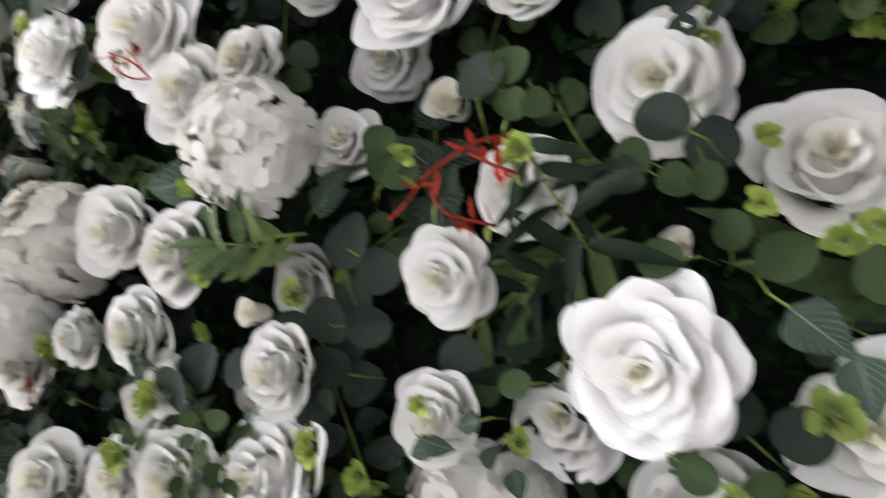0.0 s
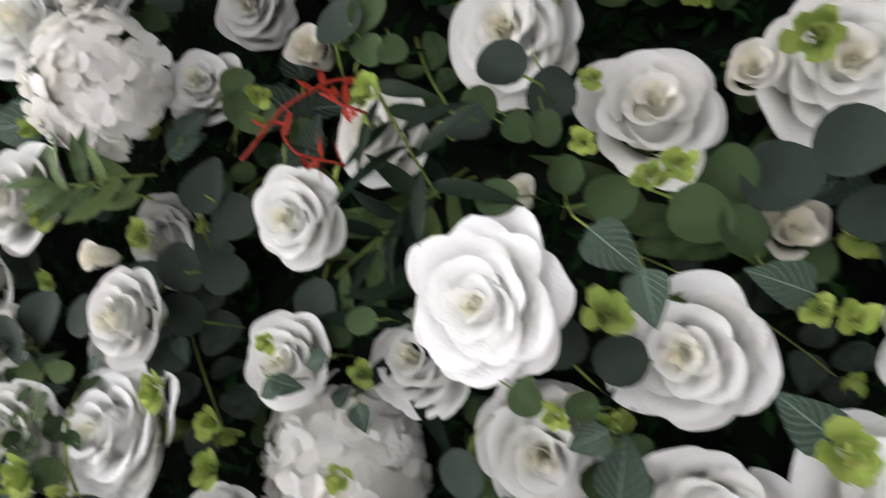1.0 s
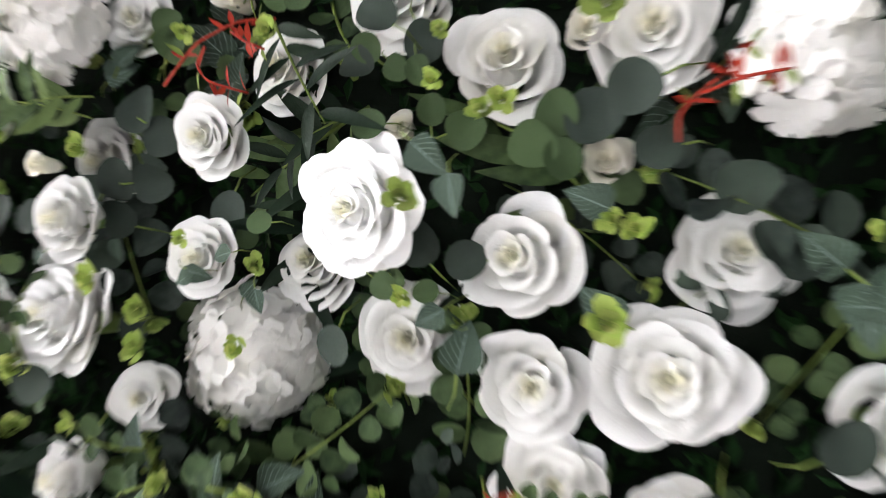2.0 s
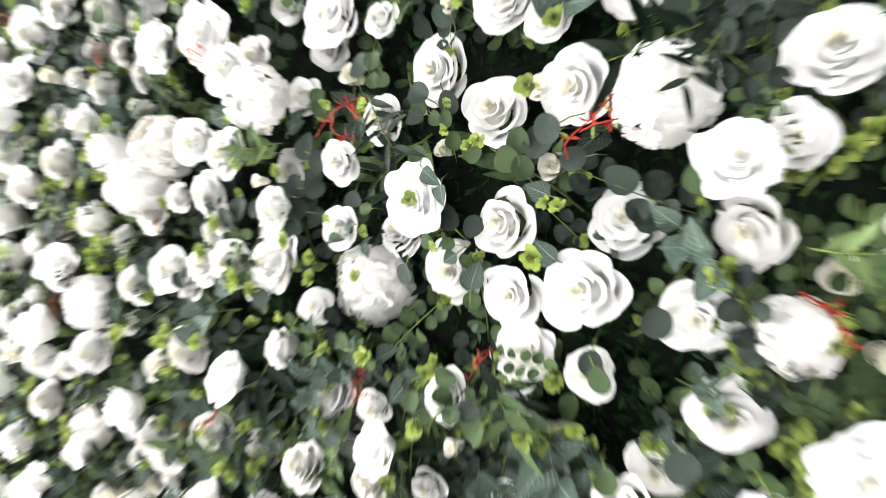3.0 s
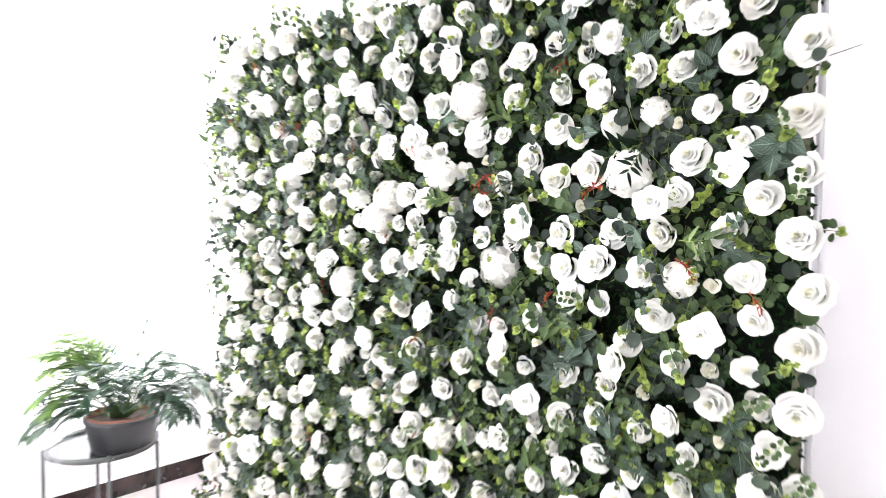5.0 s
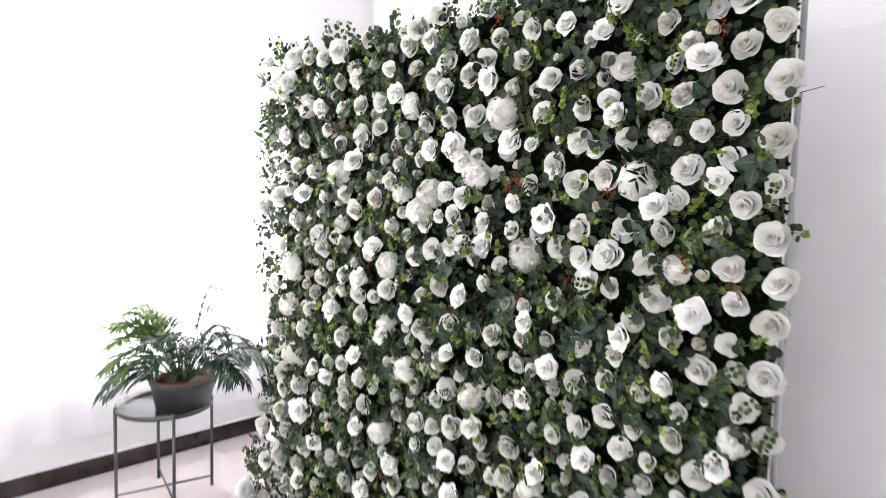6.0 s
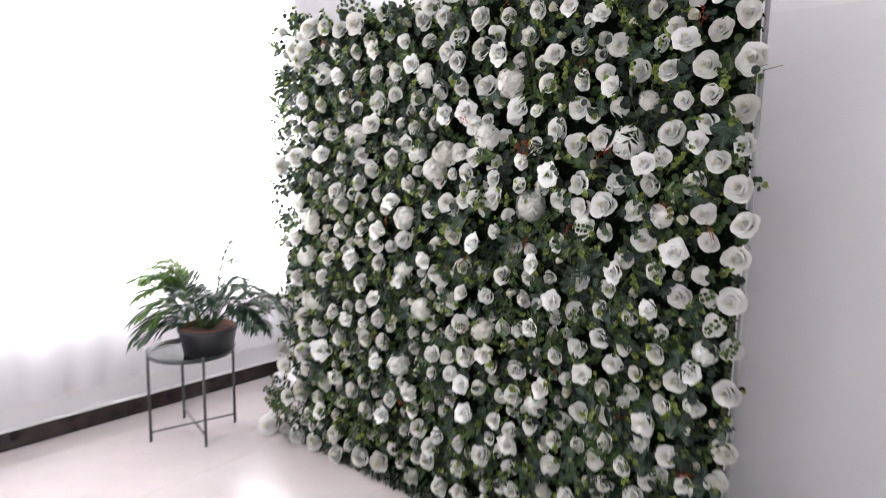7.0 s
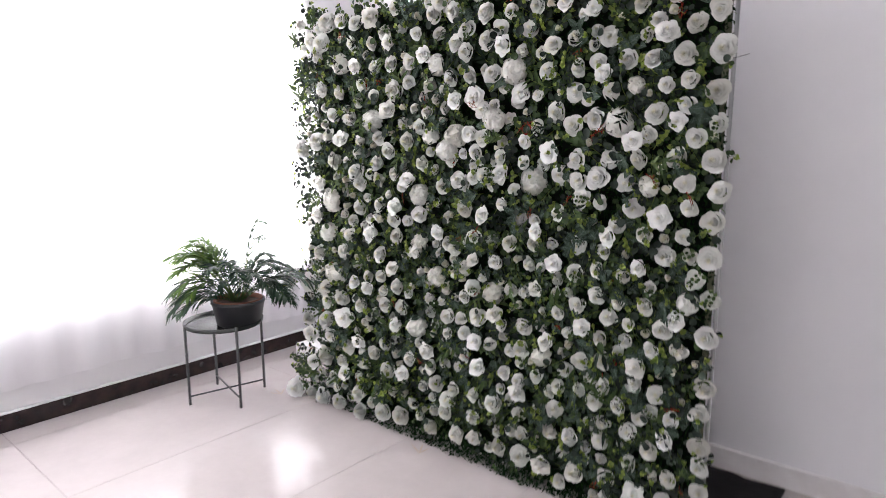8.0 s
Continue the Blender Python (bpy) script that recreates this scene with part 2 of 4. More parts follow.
class Builder:
    """Collects pieces of one mesh."""

    def __init__(self):
        self.verts, self.faces, self.mats, self.uvs = [], [], [], []

    def add(self, verts, faces, mat=0, m=None, uvs=None):
        n = len(self.verts)
        self.verts += [tuple(m @ Vector(v)) if m is not None else tuple(v) for v in verts]
        self.faces += [tuple(i + n for i in f) for f in faces]
        self.mats += [mat] * len(faces)
        self.uvs += uvs or [(0.5, 0.5)] * len(verts)

    def mesh(self, name, mats, smooth=True):
        me = mesh_of(name, self.verts, self.faces, mats, self.mats, smooth)
        layer = me.uv_layers.new(name="leaf")
        layer.data.foreach_set("uv", [c for f in self.faces for i in f for c in self.uvs[i]])
        return me


def blade_uvs(n):
    return [(u, j / n) for j in range(n + 1) for u in (0.0, 0.5, 1.0)]


# ---- flowers ----
def petal(angle, half, out, top, length, base, mid, tip, point, rng, nu=7, nv=6, frill=0.015):
    """One petal round the z axis. Its midline leans from the axis by base, mid and tip degrees on its way and ends at radius out and height top;
    it spans half degrees to either side, and a pointed one rolls its shoulders back."""
    steps, line, r, z = 20, [], 0.0, 0.0
    for k in range(steps + 1):
        line.append((r, z))
        f = (k + 0.5) / steps
        lean = base + (mid - base) * min(1, 2 * f) ** 0.8 + (tip - mid) * max(0, 2 * f - 1) ** 1.3
        r += length / steps * math.sin(radians(lean))
        z += length / steps * math.cos(radians(lean))
    line = [(p - line[-1][0] + out, q - line[-1][1] + top) for p, q in line]
    verts, faces = [], []
    phase, skew, bow = rng.uniform(0, 6.28), rng.uniform(-0.12, 0.12), rng.uniform(0.6, 1.3)
    notch = rng.uniform(0.0, 0.05) * (1 - point)
    for j in range(nv + 1):
        v = j / nv
        for i in range(nu + 1):
            u = 2 * i / nu - 1
            au = abs(u)
            edge = 1 - 0.19 * au ** 3.0 - point * 0.19 * au - notch * math.exp(-(u / 0.22) ** 2) + 0.018 * math.sin(6 * u + phase)
            s = v * edge
            q = min(s, 0.9999) * steps
            k = min(int(q), steps - 1)
            r = line[k][0] + (line[k + 1][0] - line[k][0]) * (q - k)
            z = line[k][1] + (line[k + 1][1] - line[k][1]) * (q - k)
            late = max(0.0, s - 0.45) / 0.55
            r += 0.022 * u * s - 0.030 * bow * au * au * s * (1 - 0.6 * point)
            z += 0.035 * bow * au * au * s * (1 - point) - 0.085 * point * au ** 2.2 * late
            r += frill * math.sin(2.7 * u + phase) * s + 0.45 * frill * math.sin(7.5 * u + 2 * phase) * late
            z += 0.8 * frill * math.cos(3.3 * u + 1.7 * phase) * late
            turn = angle + u * radians(half) * (0.42 + 0.58 * min(1.0, s * 1.5) ** 0.7) * (1 - 0.10 * point * late) + skew * s
            r = max(r, 0.003)
            verts.append((r * math.cos(turn), r * math.sin(turn), z))
    for j in range(nv):
        for i in range(nu):
            k = j * (nu + 1) + i
            faces.append((k, k + 1, k + nu + 2, k + nu + 1))
    return verts, faces


def rose_rows(kind):
    """(petals, half, out, top, length, base, mid, tip, point) from the heart outwards; the flower is one unit across."""
    if kind == "open":
        return [(3, 105, 0.03, 0.20, 0.25, 5, 0, 15, 0.0), (3, 95, 0.095, 0.215, 0.28, 15, 5, 40, 0.0), (4, 78, 0.18, 0.19, 0.32, 22, 8, 62, 0.15),
                (5, 64, 0.28, 0.14, 0.37, 30, 15, 80, 0.4), (6, 54, 0.39, 0.07, 0.42, 42, 25, 90, 0.75), (8, 44, 0.49, -0.02, 0.46, 55, 35, 92, 1.0)]
    if kind == "cup":
        return [(3, 110, 0.03, 0.20, 0.25, 5, 0, 10, 0.0), (3, 100, 0.085, 0.215, 0.28, 15, 5, 40, 0.0), (4, 82, 0.155, 0.205, 0.30, 20, 8, 60, 0.0),
                (4, 76, 0.235, 0.175, 0.33, 30, 12, 74, 0.05), (5, 62, 0.325, 0.115, 0.36, 40, 18, 82, 0.1), (5, 56, 0.415, 0.02, 0.40, 50, 25, 86, 0.15), (6, 50, 0.49, -0.08, 0.42, 65, 40, 92, 0.25)]
    if kind == "loose":
        return [(3, 110, 0.035, 0.19, 0.25, 5, 0, 15, 0.0), (3, 98, 0.11, 0.20, 0.28, 15, 6, 50, 0.0), (4, 78, 0.21, 0.17, 0.33, 25, 10, 75, 0.1),
                (5, 66, 0.33, 0.10, 0.38, 35, 18, 84, 0.2), (6, 54, 0.48, -0.03, 0.46, 50, 30, 92, 0.4)]
    return [(2, 120, 0.04, 0.28, 0.60, 2, 0, 5, 0.0), (3, 90, 0.13, 0.28, 0.65, 5, 2, 30, 0.0),
            (3, 80, 0.25, 0.23, 0.65, 10, 4, 45, 0.05), (4, 66, 0.40, 0.12, 0.62, 20, 8, 55, 0.1)]


def flower_meshes(name, kind, mat, seed, apart=9):
    """A whole flower as one mesh, and the same as a heart with its outer petals apart. The petals follow one spiral."""
    rng = random.Random(seed)
    whole, heart, petals = Builder(), Builder(), []
    rows = rose_rows(kind)
    total = sum(r[0] for r in rows)
    start, k = rng.uniform(0, 6.28), 0
    for n, row in enumerate(rows):
        for q in range(row[0]):
            f = (q + 0.5) / row[0] - 0.5
            other = rows[min(max(n + (1 if f > 0 else -1), 0), len(rows) - 1)]
            half, out, top, length, base, mid, tip, point = (a + (b - a) * 0.8 * abs(f) for a, b in zip(row[1:], other[1:]))
            shape = (start + k * 2.39996 + rng.uniform(-0.2, 0.2), half * rng.uniform(0.92, 1.1), out * rng.uniform(0.91, 1.07), top + rng.uniform(-0.015, 0.015), length * rng.uniform(0.9, 1.1), base, mid * rng.uniform(0.9, 1.1), tip * rng.uniform(0.8, 1.2) + rng.uniform(-3, 5) * n / 2, point)
            frill = 0.004 + 0.016 * n / len(rows)
            whole.add(*petal(*shape, random.Random(seed * 100 + k), 7, 6, frill))
            v, f = petal(*shape, random.Random(seed * 100 + k), 14, 12, frill)
            k += 1
            if k > total - apart:
                petals.append(mesh_of("petal", v, f, [mat]))
            else:
                heart.add(v, f)
    stalk, sf = tube([(0, 0, -0.62), (0, 0, -0.24)], 0.05, 6, 2.4)
    plug, pf = lathe([(0.0, 0.13), (0.03, 0.12), (0.10, 0.06), (0.2, -0.1)], 12)
    for b in (whole, heart):
        b.add(stalk, sf, 1)
        b.add(plug, pf, 0)
    return whole.mesh(name, [mat, M_CALYX]), heart.mesh(name, [mat, M_CALYX]), petals


def hydrangea_mesh(seed):
    rng = random.Random(seed)
    b = Builder()
    for k in range(64):
        h = 1 - (k + 0.5) / 64 * 0.95
        a = k * 2.39996 + rng.uniform(-0.25, 0.25)
        n = Vector((math.sqrt(1 - h * h) * math.cos(a), math.sqrt(1 - h * h) * math.sin(a), h))
        m = Matrix.Translation(Vector((n.x * 0.43, n.y * 0.43, n.z * 0.30 - 0.12)) * rng.uniform(0.9, 1.08)) @ n.to_track_quat("Z", "Y").to_matrix().to_4x4() @ pose(0, 0, 0, rng.uniform(-22, 22), rng.uniform(-22, 22), rng.uniform(0, 90))
        size = rng.uniform(0.11, 0.15)
        for q in range(4):
            w = Matrix.Rotation(q * math.pi / 2, 4, "Z")
            v = [(0, 0, 0), (0.34, -0.40, 0.10), (0.5, 0, 0.05), (0.34, 0.40, 0.10), (0.72, -0.52, 0.18), (0.80, 0, 0.08), (0.72, 0.52, 0.18), (1.0, -0.28, 0.12), (1.06, 0, 0.04), (1.0, 0.28, 0.12)]
            f = [(0, 1, 2), (0, 2, 3), (1, 4, 5, 2), (2, 5, 6, 3), (4, 7, 8, 5), (5, 8, 9, 6)]
            b.add([Vector(p) * size for p in v], f, 0, m @ w)
    core = [(0.0, 0.16), (0.14, 0.14), (0.27, 0.06), (0.34, -0.06), (0.28, -0.2), (0.0, -0.26)]
    b.add(*lathe(core, 14), 0)
    stalk, sf = tube([(0, 0, -0.6), (0, 0, -0.1)], 0.05, 6, 2.0)
    b.add(stalk, sf, 1)
    return b.mesh("hydrangea", [M_HYDRANGEA, M_CALYX])


# ---- leaves ----
def round_leaf(size, rng, n=12):
    """A nearly round, slightly cupped leaf with a short stalk; its base at the origin, along +y."""
    verts, faces = [(0, size * 0.5, -size * 0.07)], []
    fold, squash = rng.uniform(0.05, 0.16), rng.uniform(0.86, 1.0)
    for ring, rr in ((0, 0.55), (1, 1.0)):
        for k in range(n):
            a = 2 * math.pi * k / n
            r = size * 0.5 * rr * (1 + 0.04 * math.sin(3 * a + fold * 40))
            x, y = r * math.sin(a) * squash, size * 0.5 - r * math.cos(a)
            verts.append((x, y, size * (fold * (x / size * 2) ** 2 - 0.06 * (1 - rr) + 0.05 * math.sin(2 * a + fold * 30) * rr)))
    for k in range(n):
        faces.append((0, 1 + (k + 1) % n, 1 + k))
        faces.append((1 + k, 1 + (k + 1) % n, 1 + n + (k + 1) % n, 1 + n + k))
    return verts, faces


def blade_leaf(length, width, rng, n=6, bend=0.25, blunt=1.0):
    """A pointed leaf folded along its midrib, along +y."""
    verts, faces = [], []
    for j in range(n + 1):
        v = j / n
        w = width / 2 * math.sin(math.pi * min(1, v ** (0.75 / blunt) * 0.97 + 0.02)) ** 0.9
        z = -bend * length * v * v
        verts += [(-w, v * length, z + w * 0.35), (0, v * length, z), (w, v * length, z + w * 0.35)]
    for j in range(n):
        k = j * 3
        faces += [(k, k + 1, k + 4, k + 3), (k + 1, k + 2, k + 5, k + 4)]
    return verts, faces


def stem_curve(length, rng, n=6, sway=0.25, rise=0.35):
    ax, az = rng.uniform(-sway, sway), rng.uniform(0.1, rise)
    return [Vector((ax * length * (k / n) ** 2, length * k / n, az * length * math.sin(2.2 * k / n))) for k in range(n + 1)]


def along(pts, t):
    s = t * (len(pts) - 1)
    i = min(int(s), len(pts) - 2)
    return pts[i].lerp(pts[i + 1], s - i), (pts[i + 1] - pts[i]).normalized()


def tip_rosette(b, m, size, rng, mat):
    """A small opening shoot of cupped lime leaflets."""
    for k in range(14):
        v, f = round_leaf(size * rng.uniform(0.34, 0.44) * (1 + 0.035 * k), rng, 7)
        b.add(v, f, mat, m @ pose(0, 0, 0, 0, 0, k * 137 + rng.uniform(-15, 15)) @ Matrix.Translation((0, size * 0.012 * k, size * 0.10 - size * 0.012 * k)) @ pose(0, 0, 0, 86 - k * 4.2 + rng.uniform(-8, 8), rng.uniform(-15, 15), 0))


def round_sprig(seed, length=0.15, pairs=5, size=0.036, mats=None, tip=True):
    rng = random.Random(seed)
    b = Builder()
    pts = stem_curve(length, rng)
    b.add(*tube(pts, 0.0011, 5, 0.5), 1)
    for k in range(pairs):
        p, d = along(pts, (k + 0.6) / pairs)
        for side in (-1, 1):
            s = size * rng.uniform(0.78, 1.18) * (1 - 0.35 * k / pairs)
            v, f = round_leaf(s, rng)
            turn = side * rng.uniform(50, 105)
            m = Matrix.Translation(p) @ pose(0, 0, 0, 0, 0, -turn) @ pose(0, 0, 0, rng.uniform(-10, 48), rng.uniform(-40, 40), 0) @ Matrix.Translation((0, 0.004, 0))
            b.add(v, f, 0, m)
    if tip:
        p, d = along(pts, 0.999)
        tip_rosette(b, Matrix.Translation(p) @ pose(0, 0, 0, -60, 0, 0), 0.021, rng, 2)
    return b.mesh("eucalyptus_sprig", mats or [M_ROUND, M_STEM, M_LIME])


def seeded_sprig(seed):
    """A short lime shoot with a few fresh leaves and opening tips."""
    rng = random.Random(seed)
    b = Builder()
    pts = stem_curve(0.075, rng, 5, 0.3, 0.6)
    b.add(*tube(pts, 0.0017, 5, 0.6), 1)
    for k in range(4):
        p, d = along(pts, 0.2 + 0.2 * k)
        v, f = round_leaf(rng.uniform(0.016, 0.028), rng, 10)
        b.add(v, f, 0, Matrix.Translation(p) @ pose(0, 0, 0, 0, 0, (-1) ** k * rng.uniform(50, 100)) @ pose(0, 0, 0, rng.uniform(0, 50), rng.uniform(-40, 40), 0))
    for k in range(rng.choice((1, 2, 3))):
        p, d = along(pts, 1 - 0.28 * k)
        tip_rosette(b, Matrix.Translation(p + Vector((rng.uniform(-0.008, 0.008), 0, 0.006))) @ pose(0, 0, 0, rng.uniform(-50, 20), rng.uniform(-40, 40), 0), rng.uniform(0.019, 0.028), rng, 2)
    return b.mesh("seeded_sprig", [M_FRESH, M_STEM, M_LIME])


def veined_sprig(seed):
    """A shoot of frosted, pale-veined leaves round a lime tip."""
    rng = random.Random(seed)
    b = Builder()
    pts = stem_curve(0.085, rng, 5, 0.3, 0.5)
    b.add(*tube(pts, 0.0011, 5, 0.6), 1)
    for k in range(7):
        p, d = along(pts, 0.15 + 0.13 * k)
        ln = rng.uniform(0.034, 0.052)
        v, f = blade_leaf(ln, ln * rng.uniform(0.6, 0.8), rng, 6, 0.2, 1.25)
        b.add(v, f, 0, Matrix.Translation(p) @ pose(0, 0, 0, 0, 0, k * 137.5 % 360 - 180) @ pose(0, 0, 0, rng.uniform(5, 50), rng.uniform(-25, 25), 0), blade_uvs(6))
    p, d = along(pts, 0.999)
    tip_rosette(b, Matrix.Translation(p + Vector((0, 0, 0.006))) @ pose(0, 0, 0, rng.uniform(-40, 20), 0, 0), 0.026, rng, 2)
    return b.mesh("veined_sprig", [M_VEINED, M_STEM, M_LIME])


def willow_sprig(seed, mat):
    rng = random.Random(seed)
    b = Builder()
    pts = stem_curve(0.12, rng, 6, 0.3, 0.4)
    b.add(*tube(pts, 0.0018, 5, 0.5), 1)
    for k in range(9):
        p, d = along(pts, 0.1 + 0.1 * k)
        ln = rng.uniform(0.05, 0.078)
        v, f = blade_leaf(ln, ln * rng.uniform(0.2, 0.28), rng, 7, rng.uniform(0.05, 0.35))
        b.add(v, f, 0, Matrix.Translation(p) @ pose(0, 0, 0, 0, 0, (-1) ** k * rng.uniform(25, 75)) @ pose(0, 0, 0, rng.uniform(0, 40), rng.uniform(-40, 40), 0))
    return b.mesh("willow_sprig", [mat, M_STEM])


def red_sprig(seed):
    """A curling red twig with forked ends and small green buds."""
    rng = random.Random(seed)
    b = Builder()
    for k in range(3):
        ln, turn, bend = rng.uniform(0.05, 0.085), rng.uniform(-60, 60), rng.uniform(-2.2, 2.2)
        pts, p, a = [], Vector((0, 0, 0.01)), radians(turn)
        for i in range(9):
            pts.append(p.copy())
            p = p + Vector((math.sin(a), math.cos(a), 0.22 * math.cos(i * 0.5))) * ln / 8
            a += bend / 8
        b.add(*tube(pts, 0.0013, 5, 0.7), 0)
        for i in range(6):
            q, d = along(pts, rng.uniform(0.45, 1))
            v, f = blade_leaf(rng.uniform(0.010, 0.018), 0.0045, rng, 3, 0.1)
            b.add(v, f, 0 if i % 3 else 1, Matrix.Translation(q) @ pose(0, 0, 0, rng.uniform(-20, 60), rng.uniform(-60, 60), rng.uniform(-180, 180)))
    return b.mesh("red_sprig", [M_RED, M_STEM])


# ---- the flower wall ----
LEFT, RIGHT, TOP = -1.30, 1.08, 2.34
wall = tagged(new("flower_wall"), "upright panel densely covered with white artificial roses and eucalyptus", "flower wall")
wall.location = (0, 0.10, 0)
TO_WALL = Matrix.Translation((0, -0.10, 0))
OUT = pose(0, 0, 0, 90, 0, 0)

ROSES = [flower_meshes("rose", ("cup", "loose", "cup")[k % 3], M_ROSE, 10 + k) for k in range(6)]
OPENS = [flower_meshes("open_rose", "open", M_OPEN, 30 + k) for k in range(3)]
BUDS = [flower_meshes("rosebud", "bud", M_BUD, 50 + k, 4) for k in range(2)]
HYDRANGEAS = [hydrangea_mesh(70 + k) for k in range(3)]
SPOTS = []
pick = random.Random(4)


def flower(kind, x, z, d, y=0.005, tilt=14):
    """One flower head of diameter d, its face towards the room."""
    SPOTS.append((x, z, d))
    near = -0.12 < x < 0.75 and 1.36 < z < 1.86
    if not near:
        tilt, y = 20, y - (0.045 if kind == "open" else 0.018)
    turn = OUT @ pose(0, 0, 0, pick.uniform(-tilt, tilt) - 4, pick.uniform(-tilt, tilt), 0) @ pose(0, 0, 0, 0, 0, pick.uniform(0, 360))
    m = TO_WALL @ Matrix.Translation((x, y + 0.004, z)) @ turn @ Matrix.Diagonal((d, d, d * pick.uniform(0.95, 1.1) * (1.0 if near else 1.18), 1))
    if kind == "hydrangea":
        part("hydrangea", pick.choice(HYDRANGEAS), wall, m, "white hydrangea head of many small florets")
        return
    name, stock, label = {"rose": ("rose", ROSES, "creamy white cloth rose"), "open": ("open_rose", OPENS, "pure white open rose with pointed petals"), "bud": ("rosebud", BUDS, "small half-open cream rosebud")}[kind]
    whole, heart, petals = pick.choice(stock)
    head = part(name, heart if near else whole, wall, m, label)
    if near:
        for p in petals:
            part("petal", p, head)


def roses(*spots):
    for s in spots:
        flower("rose", *s)


def open_roses(*spots):
    for s in spots:
        flower("open", *s)


def rosebuds(*spots):
    for s in spots:
        flower("bud", *s)


def hydrangeas(*spots):
    for s in spots:
        flower("hydrangea", *s)


roses((-1.255, 2.291, 0.086), (-1.017, 2.278, 0.139), (-0.898, 2.275, 0.102), (-0.785, 2.25, 0.091), (-0.235, 2.222, 0.102), (-0.188, 2.272, 0.11), (-0.113, 2.219, 0.098))
open_roses((-0.643, 2.253, 0.123))
roses((-1.168, 2.189, 0.11), (-1.112, 2.106, 0.083), (-1.078, 2.174, 0.124), (-0.808, 2.144, 0.099), (-0.667, 2.13, 0.08), (-0.569, 2.175, 0.092), (-0.346, 2.145, 0.072), (-0.03, 2.135, 0.101), (0.075, 2.19, 0.11), (0.158, 2.113, 0.084), (0.211, 2.177, 0.077), (0.795, 2.13, 0.079))
open_roses((-0.519, 2.121, 0.097), (0.615, 2.132, 0.083))
rosebuds((0.41, 2.183, 0.046))
roses((-0.641, 2.014, 0.1), (-0.524, 2.019, 0.09), (-0.386, 2.021, 0.093), (-0.097, 2.08, 0.097), (-0.04, 2.032, 0.095), (0.082, 2.074, 0.103), (0.268, 2.009, 0.075), (0.309, 2.096, 0.08), (0.526, 2.039, 0.085), (0.676, 2.023, 0.086), (0.862, 2.062, 0.077), (1.001, 2.039, 0.081), (1.078, 2.072, 0.085))
open_roses((-0.77, 2.023, 0.104), (-0.275, 2.039, 0.102), (0.187, 2.038, 0.104), (0.439, 2.013, 0.091), (0.907, 2.016, 0.102))
hydrangeas((-0.919, 2.045, 0.119))
rosebuds((0.447, 2.08, 0.037), (0.719, 2.094, 0.034))
roses((-0.741, 1.929, 0.096), (-0.4, 1.922, 0.08), (-0.264, 1.9, 0.089), (-0.132, 1.918, 0.085), (-0.013, 1.923, 0.088), (0.115, 1.926, 0.101), (0.399, 1.917, 0.093), (0.54, 1.914, 0.084), (0.628, 1.933, 0.077), (0.749, 1.933, 0.084), (0.848, 1.931, 0.086), (0.966, 1.934, 0.093), (1.096, 1.941, 0.104))
open_roses((-1.051, 1.916, 0.105))
hydrangeas((-0.219, 1.989, 0.107), (0.229, 1.93, 0.124))
roses((-0.936, 1.895, 0.086), (-0.655, 1.866, 0.079), (-0.508, 1.887, 0.117), (0.213, 1.802, 0.075, 0.05), (0.342, 1.822, 0.057), (0.524, 1.824, 0.091), (0.678, 1.818, 0.079), (0.902, 1.83, 0.067), (0.987, 1.845, 0.076), (1.087, 1.8, 0.096))
open_roses((-0.090, 1.820, 0.104, -0.03), (0.029, 1.826, 0.122, -0.03), (0.255, 1.834, 0.106), (0.663, 1.886, 0.09))
hydrangeas((0.788, 1.837, 0.07))
rosebuds((-0.441, 1.8, 0.048), (0.451, 1.828, 0.036), (0.844, 1.803, 0.036))
roses((-0.992, 1.774, 0.088), (-0.853, 1.755, 0.099), (-0.334, 1.7, 0.084), (0.076, 1.769, 0.092, -0.03), (0.136, 1.785, 0.068, -0.03), (0.199, 1.727, 0.068, 0.008), (0.424, 1.749, 0.096, 0.019), (0.581, 1.795, 0.06), (0.612, 1.715, 0.098, 0.015), (0.87, 1.73, 0.094), (0.983, 1.756, 0.076))
open_roses((-0.533, 1.789, 0.11))
hydrangeas((-0.682, 1.736, 0.124), (0.136, 1.722, 0.112, -0.03), (0.718, 1.702, 0.122))
rosebuds((0.277, 1.754, 0.044, 0.026), (0.568, 1.719, 0.044, 0.027))
roses((-1.142, 1.634, 0.125), (-1.038, 1.665, 0.097), (-0.775, 1.632, 0.082), (-0.628, 1.647, 0.085), (-0.421, 1.631, 0.1), (0.002, 1.661, 0.088, -0.03), (0.071, 1.641, 0.089, -0.03), (0.136, 1.614, 0.086, 0.05), (0.305, 1.626, 0.067, -0.037), (0.336, 1.688, 0.078, 0.016), (0.511, 1.692, 0.097, 0.014), (0.842, 1.648, 0.076), (1.02, 1.636, 0.084), (1.095, 1.688, 0.079))
open_roses((-0.904, 1.648, 0.108), (0.795, 1.627, 0.095), (0.962, 1.697, 0.078))
hydrangeas((-0.259, 1.658, 0.096), (-0.088, 1.652, 0.119, -0.03))
rosebuds((-0.526, 1.675, 0.044), (0.163, 1.6, 0.03, -0.044), (0.432, 1.646, 0.033, 0.027), (0.588, 1.624, 0.047, 0.022), (1.088, 1.641, 0.038))
